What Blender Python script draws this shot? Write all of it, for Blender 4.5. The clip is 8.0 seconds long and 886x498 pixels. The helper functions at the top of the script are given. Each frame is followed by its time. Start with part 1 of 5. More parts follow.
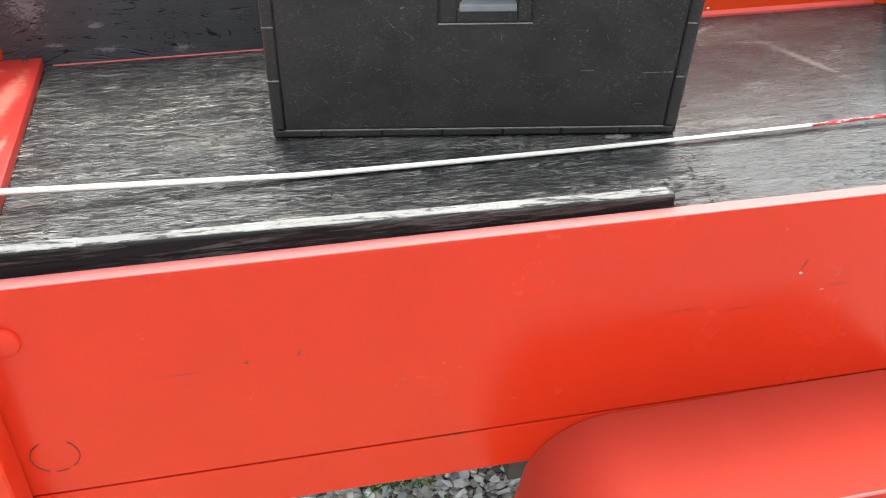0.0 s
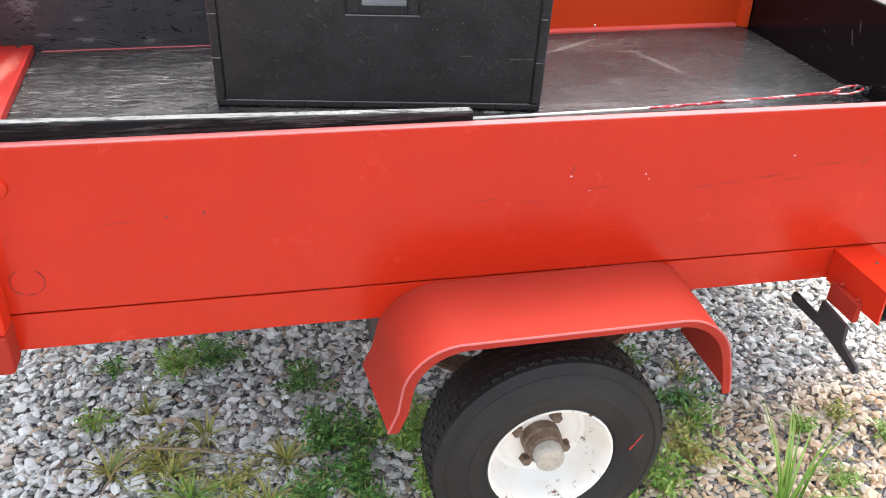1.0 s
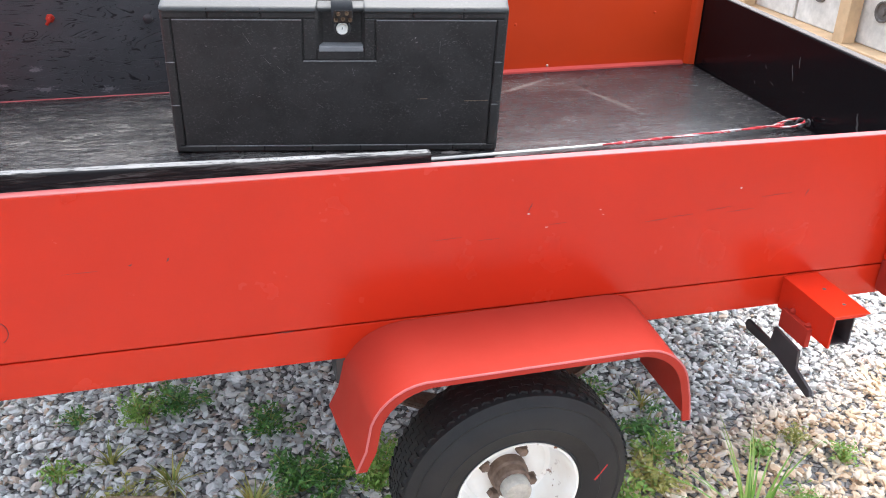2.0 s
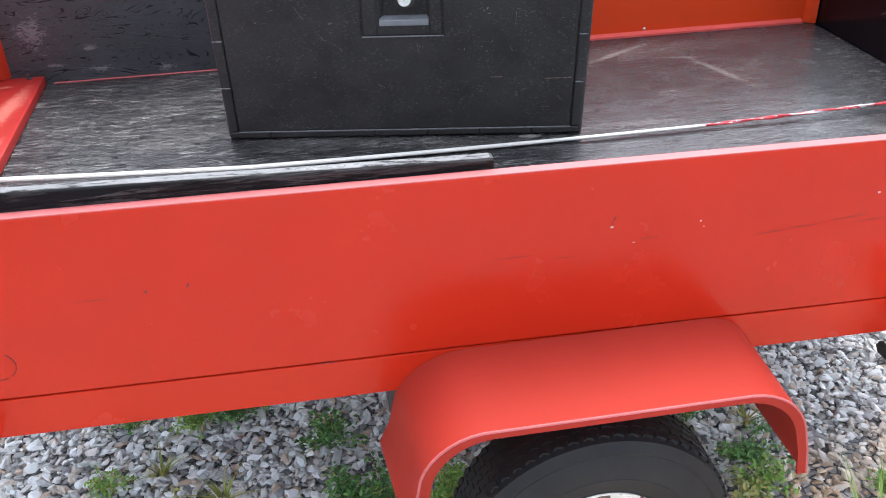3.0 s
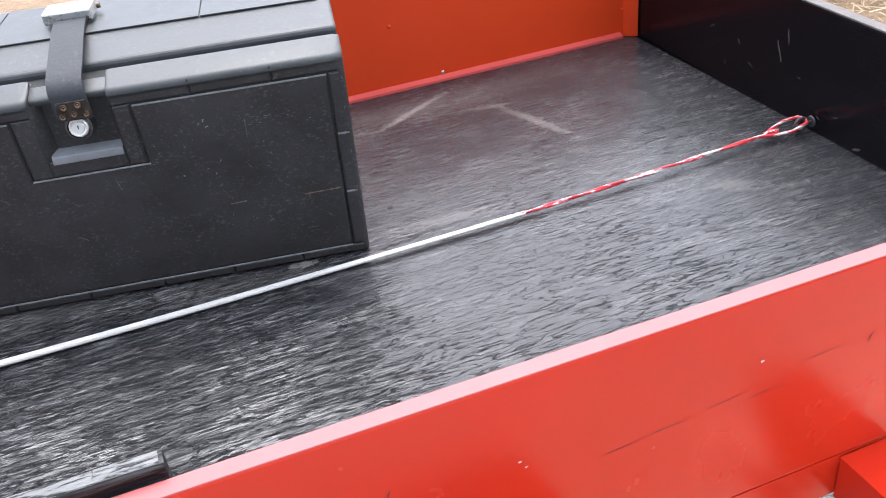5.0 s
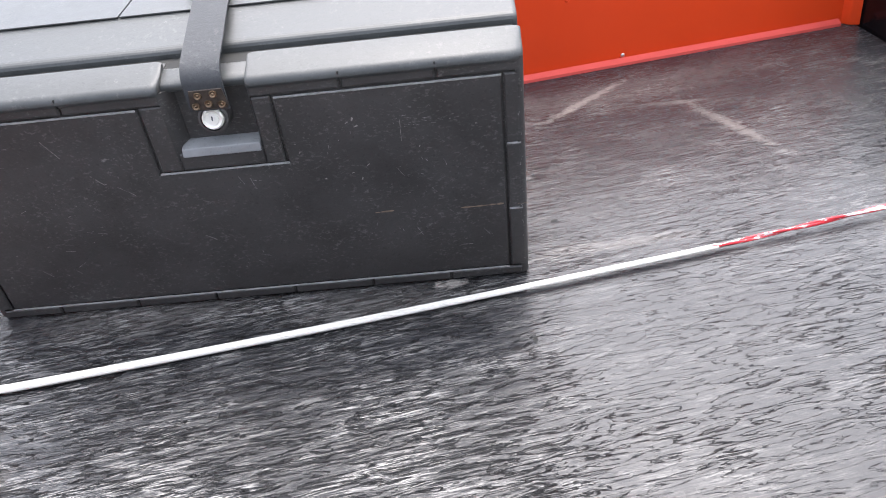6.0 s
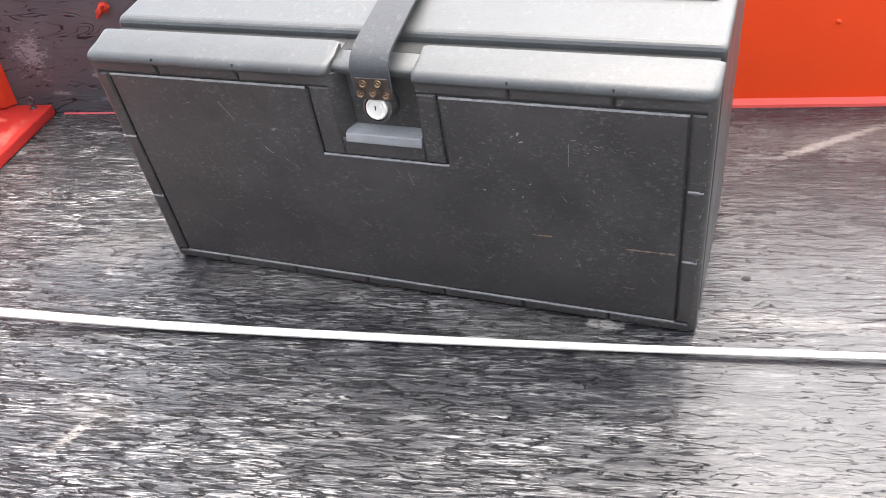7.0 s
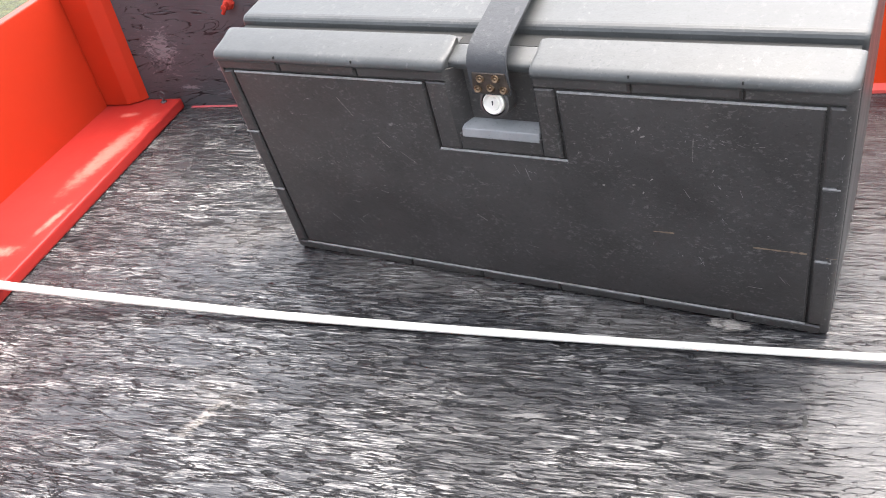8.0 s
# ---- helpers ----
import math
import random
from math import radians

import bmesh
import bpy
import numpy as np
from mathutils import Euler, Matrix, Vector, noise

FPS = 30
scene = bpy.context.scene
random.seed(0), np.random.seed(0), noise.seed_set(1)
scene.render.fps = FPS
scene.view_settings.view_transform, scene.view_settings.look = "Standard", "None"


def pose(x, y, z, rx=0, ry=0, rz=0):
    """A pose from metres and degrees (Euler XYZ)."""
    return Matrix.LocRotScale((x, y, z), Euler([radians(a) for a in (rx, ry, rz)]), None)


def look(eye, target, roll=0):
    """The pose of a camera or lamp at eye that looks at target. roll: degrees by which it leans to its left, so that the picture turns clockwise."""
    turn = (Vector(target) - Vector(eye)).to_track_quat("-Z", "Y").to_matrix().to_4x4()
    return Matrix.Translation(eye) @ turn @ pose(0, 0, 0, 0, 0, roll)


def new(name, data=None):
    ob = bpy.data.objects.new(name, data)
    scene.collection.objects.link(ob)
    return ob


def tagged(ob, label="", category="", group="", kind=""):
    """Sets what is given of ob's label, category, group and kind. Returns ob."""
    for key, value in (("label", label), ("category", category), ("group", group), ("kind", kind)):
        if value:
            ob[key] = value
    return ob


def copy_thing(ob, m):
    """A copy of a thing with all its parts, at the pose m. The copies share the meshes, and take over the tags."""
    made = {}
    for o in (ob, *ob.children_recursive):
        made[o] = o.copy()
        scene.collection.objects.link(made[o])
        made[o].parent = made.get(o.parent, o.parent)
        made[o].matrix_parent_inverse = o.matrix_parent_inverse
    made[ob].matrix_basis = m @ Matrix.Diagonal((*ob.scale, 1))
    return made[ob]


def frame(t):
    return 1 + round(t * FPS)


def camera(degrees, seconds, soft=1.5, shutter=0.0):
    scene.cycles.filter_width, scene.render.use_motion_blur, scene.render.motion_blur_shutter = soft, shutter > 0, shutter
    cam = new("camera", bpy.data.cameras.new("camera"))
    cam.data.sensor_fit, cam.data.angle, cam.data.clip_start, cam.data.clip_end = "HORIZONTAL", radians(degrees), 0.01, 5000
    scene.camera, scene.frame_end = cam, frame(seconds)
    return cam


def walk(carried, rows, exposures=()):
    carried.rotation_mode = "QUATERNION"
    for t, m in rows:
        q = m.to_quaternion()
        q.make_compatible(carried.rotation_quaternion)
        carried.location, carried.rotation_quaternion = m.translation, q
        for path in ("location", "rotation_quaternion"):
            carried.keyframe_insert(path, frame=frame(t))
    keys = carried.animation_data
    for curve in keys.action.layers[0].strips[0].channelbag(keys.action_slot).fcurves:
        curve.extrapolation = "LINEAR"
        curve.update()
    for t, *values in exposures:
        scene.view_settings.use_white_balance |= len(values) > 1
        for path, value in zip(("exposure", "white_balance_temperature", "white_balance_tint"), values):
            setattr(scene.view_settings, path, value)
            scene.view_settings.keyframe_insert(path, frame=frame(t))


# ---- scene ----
cam = camera(53.9, 8.0, 1.0)
PATH = [
    (0, (0.006, -0.703, 1.27), (0.351, 0.928, 0.165), -0.2),
    (0.3, (0.096, -0.802, 1.261), (0.338, 0.845, 0.152), -1.3),
    (0.5, (0.115, -0.898, 1.282), (0.366, 0.772, 0.21), -0.9),
    (0.8, (0.093, -1.084, 1.286), (0.428, 0.609, 0.275), 0.6),
    (1, (0.094, -1.17, 1.292), (0.481, 0.513, 0.283), 1.7),
    (1.2, (0.115, -1.216, 1.292), (0.591, 0.442, 0.281), 2.6),
    (2.3, (0.081, -1.159, 1.312), (0.545, 0.556, 0.395), 0.7),
    (2.5, (0.101, -1.123, 1.307), (0.466, 0.599, 0.358), 0.1),
    (3, (0.191, -0.978, 1.29), (0.441, 0.72, 0.263), -2.0),
    (3.5, (0.166, -0.835, 1.279), (0.518, 0.803, 0.187), -2.6),
    (4, (0.242, -0.712, 1.287), (0.845, 0.838, 0.177), -2.2),
    (4.5, (0.438, -0.615, 1.287), (1.055, 0.953, 0.209), -4.4),
    (4.7, (0.477, -0.582, 1.291), (1.041, 1.01, 0.219), -5.7),
    (5.8, (0.482, -0.324, 1.281), (0.862, 1.29, 0.162), -6.3),
    (6, (0.501, -0.291, 1.274), (0.702, 1.339, 0.132), -7.3),
    (6.5, (0.623, -0.203, 1.236), (0.479, 1.405, 0.055), -6.6),
    (7, (0.625, -0.181, 1.275), (0.251, 1.405, 0.115), -6.8),
    (7.5, (0.626, -0.168, 1.271), (0.018, 1.362, 0.137), -9.3),
    (8, (0.619, -0.166, 1.282), (-0.004, 1.341, 0.125), -11.7),
]
walk(cam, [(t, look(eye, target, roll)) for t, eye, target, roll in PATH],
     [(0, 2.46, 6700, 2), (0.5, 2.1, 6600, 9), (1.0, 2.28, 6500, 9), (2.5, 2.2, 6050, 10), (3.5, 2.12, 6000, 10), (4.5, 2.22, 5950, 11), (6.0, 2.58, 6250, 12), (6.5, 2.86, 6400, 12), (7.0, 2.98, 6550, 11), (8.0, 2.96, 6550, 11)])

# ---------------------------------------------------------------- light
SUN_ELEV, SUN_AZ = 66, 68   # degrees; azimuth counted from +x towards +y
world = bpy.data.worlds.new("sky")
scene.world = world
world.use_nodes = True
wn, wl = world.node_tree.nodes, world.node_tree.links
wn.clear()
sky = wn.new("ShaderNodeTexSky")
sky.sky_type = "NISHITA"
sky.sun_disc = False
sky.sun_elevation = radians(SUN_ELEV)
sky.sun_rotation = radians(90 - SUN_AZ)
sky.air_density, sky.dust_density, sky.ozone_density = 1.0, 6.0, 1.0
soft_sky = wn.new("ShaderNodeHueSaturation")
soft_sky.inputs["Saturation"].default_value = 0.5
bg = wn.new("ShaderNodeBackground")
bg.inputs["Strength"].default_value = 0.15
wout = wn.new("ShaderNodeOutputWorld")
wl.new(sky.outputs[0], soft_sky.inputs["Color"])
cloud = wn.new("ShaderNodeMix")            # thin overcast over the clear sky
cloud.data_type = "RGBA"
cloud.inputs[0].default_value = 0.4
cloud.inputs[7].default_value = (2.0, 2.2, 2.5, 1)
wl.new(soft_sky.outputs[0], cloud.inputs[6])
wl.new(cloud.outputs[2], bg.inputs[0])
wl.new(bg.outputs[0], wout.inputs[0])

sun_data = bpy.data.lights.new("sun", "SUN")
sun_data.energy, sun_data.angle, sun_data.color = 0.38, radians(86), (1.0, 0.99, 0.97)
sun = new("sun", sun_data)
a, e = radians(SUN_AZ), radians(SUN_ELEV)
sun.matrix_world = look((6 * math.cos(a) * math.cos(e), 6 * math.sin(a) * math.cos(e), 6 * math.sin(e)), (0, 0, 0))


# ---------------------------------------------------------------- materials
FLOOR_Z = 0.555        # top of the bed
BED_TONE, BED_GLOSS = (0.022, 0.022, 0.024), 0.33


class Nodes:
    """Short hand for building one node material."""

    def __init__(self, name):
        self.mat = bpy.data.materials.new(name)
        self.mat.use_nodes = True
        self.t = self.mat.node_tree
        self.t.nodes.clear()
        self.bsdf = self.t.nodes.new("ShaderNodeBsdfPrincipled")
        out = self.t.nodes.new("ShaderNodeOutputMaterial")
        self.t.links.new(self.bsdf.outputs[0], out.inputs[0])
        self.co = self.t.nodes.new("ShaderNodeTexCoord").outputs["Object"]

    def link(self, a, b):
        self.t.links.new(a, b)

    def world_space(self):
        self.co = self.t.nodes.new("ShaderNodeNewGeometry").outputs["Position"]

    def mapping(self, scale=(1, 1, 1), rot=(0, 0, 0), loc=(0, 0, 0)):
        m = self.t.nodes.new("ShaderNodeMapping")
        m.inputs["Scale"].default_value = scale
        m.inputs["Rotation"].default_value = [radians(r) for r in rot]
        m.inputs["Location"].default_value = loc
        self.link(self.co, m.inputs[0])
        return m.outputs[0]

    def noise(self, scale, detail=4.0, rough=0.55, co=None, distort=0.0):
        n = self.t.nodes.new("ShaderNodeTexNoise")
        n.inputs["Scale"].default_value = scale
        n.inputs["Detail"].default_value = detail
        n.inputs["Roughness"].default_value = rough
        n.inputs["Distortion"].default_value = distort
        self.link(co or self.co, n.inputs["Vector"])
        return n.outputs["Fac"]

    def voronoi(self, scale, co=None, feature="F1"):
        n = self.t.nodes.new("ShaderNodeTexVoronoi")
        n.feature = feature
        n.inputs["Scale"].default_value = scale
        self.link(co or self.co, n.inputs["Vector"])
        return n

    def ramp(self, fac, stops):
        r = self.t.nodes.new("ShaderNodeValToRGB")
        el = r.color_ramp.elements
        while len(el) < len(stops):
            el.new(0.5)
        for q, (p, c) in zip(el, stops):
            q.position = p
            q.color = (c, c, c, 1) if isinstance(c, (int, float)) else (*c, 1)
        self.link(fac, r.inputs[0])
        return r.outputs[0]

    def mix(self, fac, a, b, kind="MIX"):
        m = self.t.nodes.new("ShaderNodeMix")
        m.data_type, m.blend_type = "RGBA", kind
        for sock, v in ((m.inputs[0], fac), (m.inputs[6], a), (m.inputs[7], b)):
            if isinstance(v, bpy.types.NodeSocket):
                self.link(v, sock)
            elif isinstance(v, tuple):
                sock.default_value = (*v, 1)
            else:
                sock.default_value = v
        return m.outputs[2]

    def math(self, op, a, b=0.0):
        m = self.t.nodes.new("ShaderNodeMath")
        m.operation = op
        for sock, v in ((m.inputs[0], a), (m.inputs[1], b)):
            if isinstance(v, bpy.types.NodeSocket):
                self.link(v, sock)
            else:
                sock.default_value = v
        return m.outputs[0]

    def bump(self, height, strength, distance, prev=None):
        b = self.t.nodes.new("ShaderNodeBump")
        b.inputs["Strength"].default_value = strength
        b.inputs["Distance"].default_value = distance
        self.link(height, b.inputs["Height"])
        if prev:
            self.link(prev, b.inputs["Normal"])
        return b.outputs[0]

    def scuffed(self, col, scuffs, tint, grain=None):
        """Rubbed marks with ragged edges: (x, y, length, width, degrees, amount)."""
        if not scuffs:
            return col
        ragged = self.math("SUBTRACT", self.noise(75.0, 6, 0.75), 0.5)
        if grain:
            ragged = self.math("ADD", ragged, self.math("SUBTRACT", grain, 0.5))
        for x, y, ln, wd, ang, amount in scuffs:
            m = self.t.nodes.new("ShaderNodeMapping")
            m.vector_type = "TEXTURE"
            m.inputs["Location"].default_value = (x, y, FLOOR_Z)
            m.inputs["Rotation"].default_value = (0, 0, radians(ang))
            m.inputs["Scale"].default_value = (ln / 2, wd / 2, 1.0)
            self.link(self.co, m.inputs[0])
            far = self.t.nodes.new("ShaderNodeVectorMath")
            far.operation = "LENGTH"
            self.link(m.outputs[0], far.inputs[0])
            edge = self.math("ADD", far.outputs["Value"], self.math("MULTIPLY", ragged, 2.2))
            col = self.mix(self.ramp(edge, [(0.35, amount), (1.0, 0.0)]), col, tint)
        return col

    def done(self, color, rough, normal=None, metal=0.0, spec=0.5):
        for key, v in (("Base Color", color), ("Roughness", rough), ("Metallic", metal), ("Specular IOR Level", spec)):
            s = self.bsdf.inputs[key]
            if isinstance(v, bpy.types.NodeSocket):
                self.link(v, s)
            elif isinstance(v, tuple):
                s.default_value = (*v, 1)
            else:
                s.default_value = v
        if normal:
            self.link(normal, self.bsdf.inputs["Normal"])
        return self.mat


def red_paint(name, base=(0.54, 0.0265, 0.0085), grain=(3, 60, 60), rough=0.22, grain_depth=0.0004, spec=0.24, scuffs=()):
    """Brushed red enamel on board or steel, with faint grain and small scuffs."""
    n = Nodes(name)
    n.world_space()
    big = n.noise(3.0, 3)
    fine = n.noise(1.0, 5, 0.6, n.mapping(grain))
    speck = n.noise(120.0, 2)
    col = n.mix(n.ramp(big, [(0.3, 0.0), (0.7, 1.0)]), tuple(c * 0.93 for c in base), tuple(min(1, c * 1.06) for c in base))
    chips = n.ramp(n.noise(38.0, 4, 0.7), [(0.80, 0.0), (0.82, 1.0)])
    col = n.mix(n.math("MULTIPLY", chips, 0.3), col, (0.30, 0.10, 0.07))
    col = n.scuffed(col, scuffs, (0.60, 0.26, 0.20))
    r = n.ramp(n.noise(9.0, 4), [(0.3, rough - 0.06), (0.7, rough + 0.08)])
    nor = n.bump(fine, 0.5, grain_depth)
    nor = n.bump(speck, 0.25, 0.0003, nor)
    return n.done(col, r, nor, spec=spec)


def black_ply(name, grain, swirl=0.0, rough=0.2, depth=0.0012, worn=0.5, scuffs=(), spec=0.7, open_grain=0.0, ground_tone=(0.022, 0.022, 0.025)):
    """Plywood under glossy black paint: flat-topped ridges parted by sharp dark grain, worn grey flecks and rubbed scuffs."""
    n = Nodes(name)
    n.world_space()
    co = n.mapping(grain)
    g1 = n.noise(1.0, 7, 0.68, co, swirl)
    g2 = n.noise(1.0, 6, 0.65, n.mapping(tuple(g * 0.28 for g in grain), loc=(5.3, 2.1, 0.7)), swirl)
    g3 = n.noise(2.6, 5, 0.7, n.mapping(grain, loc=(1.3, 7.7, 3.1)), swirl)
    patch = n.noise(4.3, 5, 0.6)
    level = n.math("ADD", n.math("MULTIPLY", g1, 0.6), n.math("MULTIPLY", g2, 0.4))
    level = n.math("ADD", level, n.math("MULTIPLY", n.math("SUBTRACT", patch, 0.5), 0.16))
    level = n.math("SUBTRACT", level, open_grain)
    flat = n.ramp(level, [(0.435, 0.0), (0.475, 1.0)])
    fleck = n.ramp(n.math("ADD", n.math("MULTIPLY", g3, 0.6), n.math("MULTIPLY", g1, 0.4)), [(0.495, 0.0), (0.55, 1.0)])
    wear = n.math("MULTIPLY", fleck, n.ramp(n.noise(7.0, 6, 0.7), [(0.36, worn * 0.3), (0.58, worn)]))
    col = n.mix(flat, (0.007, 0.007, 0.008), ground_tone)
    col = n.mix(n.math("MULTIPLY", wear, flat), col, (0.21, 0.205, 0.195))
    col = n.scuffed(col, scuffs, (0.40, 0.36, 0.32), g3)
    r = n.mix(flat, (0.6, 0.6, 0.6), n.ramp(n.noise(9.0, 6, 0.65), [(0.3, rough - 0.05), (0.7, rough + 0.12)]))
    ripple = n.noise(1.0, 3, 0.6, n.mapping(tuple(g * k for g, k in zip(grain, (0.22, 0.85, 0.85))), loc=(9.1, 4.4, 6.2)), swirl * 0.4)
    ripple = n.math("MULTIPLY", ripple, n.ramp(n.noise(5.0, 4), [(0.35, 0.35), (0.65, 1.0)]))
    nor = n.bump(ripple, 0.8, depth * 1.15)
    nor = n.bump(flat, 0.8, depth * 0.85, nor)
    nor = n.bump(g2, 0.6, depth * 1.1, nor)
    nor = n.bump(g3, 0.5, depth * 0.3, nor)
    return n.done(col, r, nor, spec=spec)


def painted_bed(name, scuffs):
    """Bed boards under glossy black paint: level paint parted by sharp sunken grain, smoother towards the front of the bed."""
    n = Nodes(name)
    n.world_space()
    sep = n.t.nodes.new("ShaderNodeSeparateXYZ")
    n.link(n.co, sep.inputs[0])
    patch = n.noise(4.3, 5, 0.6)
    thick = n.ramp(n.noise(1.0, 4, 0.6, n.mapping((3.0, 9.0, 9.0), loc=(2.7, 1.9, 0.0)), 0.6), [(0.55, 0.0), (0.63, 0.55)])
    front = n.ramp(n.math("ADD", sep.outputs[0], n.math("MULTIPLY", n.math("SUBTRACT", patch, 0.5), 0.8)), [(0.50, 0.0), (0.85, 0.72)])
    even = n.math("MAXIMUM", front, thick)
    rugged = n.math("SUBTRACT", 1.0, even)
    grain = n.noise(1.0, 4, 0.58, n.mapping((14.0, 100.0, 100.0)), 0.8)
    fine = n.noise(1.0, 4, 0.7, n.mapping((48.0, 430.0, 430.0), loc=(1.3, 7.7, 3.1)), 0.6)
    ridge = n.math("ABSOLUTE", n.math("SUBTRACT", grain, 0.5))
    level = n.math("ADD", ridge, n.math("MULTIPLY", even, 0.030))
    level = n.math("ADD", level, n.math("MULTIPLY", n.math("SUBTRACT", fine, 0.5), 0.07))
    level = n.math("ADD", level, n.math("MULTIPLY", n.math("SUBTRACT", patch, 0.5), 0.05))
    flat = n.ramp(level, [(0.010, 0.0), (0.034, 1.0)])
    rubbed = n.ramp(n.noise(7.0, 6, 0.7, n.mapping((1, 1, 1), loc=(4.0, 1.0, 0.0))), [(0.42, 0.34), (0.64, 1.0)])
    # Pale flecks: worn paint, with glints off upturned grain coloured in as well.
    fleck = n.ramp(n.noise(1.0, 5, 0.7, n.mapping((24.0, 300.0, 300.0), loc=(8.1, 3.3, 0.0)), 1.4), [(0.50, 0.0), (0.56, 1.0)])
    coarse = n.noise(1.0, 4, 0.6, n.mapping((9.0, 44.0, 44.0), loc=(3.7, 6.1, 0.0)), 0.8)
    rubbed = n.math("MULTIPLY", rubbed, n.ramp(coarse, [(0.44, 0.34), (0.57, 1.0)]))
    wear = n.math("MULTIPLY", n.math("MULTIPLY", fleck, rubbed), n.math("MULTIPLY", flat, rugged))
    col = n.mix(flat, (0.006, 0.006, 0.007), BED_TONE)
    col = n.mix(wear, col, (0.36, 0.345, 0.325))
    col = n.scuffed(col, scuffs, (0.40, 0.36, 0.32), fine)
    r = n.mix(flat, (0.55, 0.55, 0.55), n.ramp(n.noise(11.0, 6, 0.65), [(0.3, 0.18), (0.7, 0.30)]))
    swell = n.noise(1.0, 2, 0.5, n.mapping((6.0, 46.0, 46.0), loc=(9.1, 4.4, 6.2)), 0.4)
    nor = n.bump(n.math("MULTIPLY", swell, n.math("ADD", 0.12, n.math("MULTIPLY", rugged, 0.88))), 0.9, 0.0009)
    nor = n.bump(n.math("MULTIPLY", grain, n.math("ADD", 0.10, n.math("MULTIPLY", rugged, 0.90))), 0.9, 0.0022, nor)
    nor = n.bump(n.math("MULTIPLY", flat, n.math("ADD", 0.35, n.math("MULTIPLY", rugged, 0.65))), 1.0, 0.0019, nor)
    nor = n.bump(n.math("MULTIPLY", fine, n.math("ADD", 0.15, n.math("MULTIPLY", rugged, 0.85))), 0.9, 0.0008, nor)
    return n.done(col, r, nor, spec=BED_GLOSS)


def wavy_ply(name, rubbed):
    """Upright plywood with arching grain lines under satin black paint; rubbed spots are (x, y, z, width, height)."""
    n = Nodes(name)
    n.world_space()
    field = n.noise(1.0, 3, 0.5, n.mapping((3.0, 1.0, 15.0), loc=(0.4, 0.0, 0.3)), 0.9)
    turn = n.math("PINGPONG", n.math("MULTIPLY", field, 44.0), 1.0)
    broken = n.noise(1.0, 4, 0.6, n.mapping((22.0, 1.0, 60.0)))
    line = n.ramp(n.math("ADD", turn, n.math("MULTIPLY", n.math("SUBTRACT", broken, 0.46), 1.5)), [(0.04, 1.0), (0.26, 0.0)])
    fine = n.noise(1.0, 5, 0.65, n.mapping((14.0, 1.0, 170.0)), 0.5)
    dull = n.noise(6.0, 4, 0.6)
    col = n.mix(n.ramp(dull, [(0.35, 0.0), (0.7, 1.0)]), (0.046, 0.047, 0.050), (0.072, 0.072, 0.075))
    col = n.mix(line, col, (0.006, 0.006, 0.007))
    ragged = n.math("SUBTRACT", n.noise(1.0, 6, 0.75, n.mapping((60.0, 1.0, 130.0)), 1.0), 0.5)
    for x, y, z, w, h in rubbed:
        m = n.t.nodes.new("ShaderNodeMapping")
        m.vector_type = "TEXTURE"
        m.inputs["Location"].default_value = (x, y, z)
        m.inputs["Scale"].default_value = (w / 2, 1.0, h / 2)
        n.link(n.co, m.inputs[0])
        far = n.t.nodes.new("ShaderNodeVectorMath")
        far.operation = "LENGTH"
        n.link(m.outputs[0], far.inputs[0])
        edge = n.math("ADD", far.outputs["Value"], n.math("MULTIPLY", ragged, 5.0))
        col = n.mix(n.ramp(edge, [(0.3, 0.6), (0.7, 0.0)]), col, (0.24, 0.22, 0.23))
    height = n.math("SUBTRACT", n.math("MULTIPLY", fine, 0.35), line)
    r = n.ramp(n.noise(9.0, 5), [(0.3, 0.26), (0.7, 0.42)])
    return n.done(col, r, n.bump(height, 0.7, 0.0014), spec=0.36)


def plastic(name, base, rough, scuff=0.5, spec=0.5, pebble=1.0):
    n = Nodes(name)
    tex = n.noise(420.0, 2)
    dirt = n.noise(11.0, 5, 0.65)
    s1 = n.ramp(n.noise(1.0, 6, 0.7, n.mapping((30, 60, 75), (0, 25, 0))), [(0.66, 0.0), (0.72, scuff)])
    s2 = n.ramp(n.noise(95.0, 3, 0.7), [(0.67, 0.0), (0.74, scuff)])
    patch = n.ramp(n.noise(8.0, 3), [(0.45, 0.0), (0.6, 1.0)])
    col = n.mix(n.ramp(dirt, [(0.35, 0.0), (0.75, 1.0)]), base, tuple(c * 1.5 + 0.006 for c in base))
    col = n.mix(n.math("MULTIPLY", n.math("MAXIMUM", s1, s2), patch), col, (0.30, 0.28, 0.26))
    ticks = n.ramp(n.noise(1.0, 5, 0.75, n.mapping((150, 90, 240), (0, 35, 0))), [(0.55, 0.0), (0.63, scuff * 0.7)])
    pits = n.ramp(n.noise(230.0, 4, 0.7), [(0.33, 0.4), (0.42, 0.0)])
    worn_zone = n.ramp(n.noise(13.0, 5, 0.7), [(0.42, 0.1), (0.62, 1.0)])
    col = n.mix(n.math("MULTIPLY", ticks, worn_zone), col, (0.24, 0.23, 0.21))
    col = n.mix(pits, col, tuple(c * 0.35 for c in base))
    r = n.ramp(dirt, [(0.3, rough - 0.05), (0.7, rough + 0.1)])
    nor = n.bump(tex, 0.35, 0.0005 * pebble)
    nor = n.bump(n.noise(170.0, 4, 0.7), 0.35, 0.0009 * pebble, nor)
    nor = n.bump(n.noise(60.0, 5, 0.65), 0.3, 0.0016 * pebble, nor)
    return n.done(col, r, nor, spec=spec)


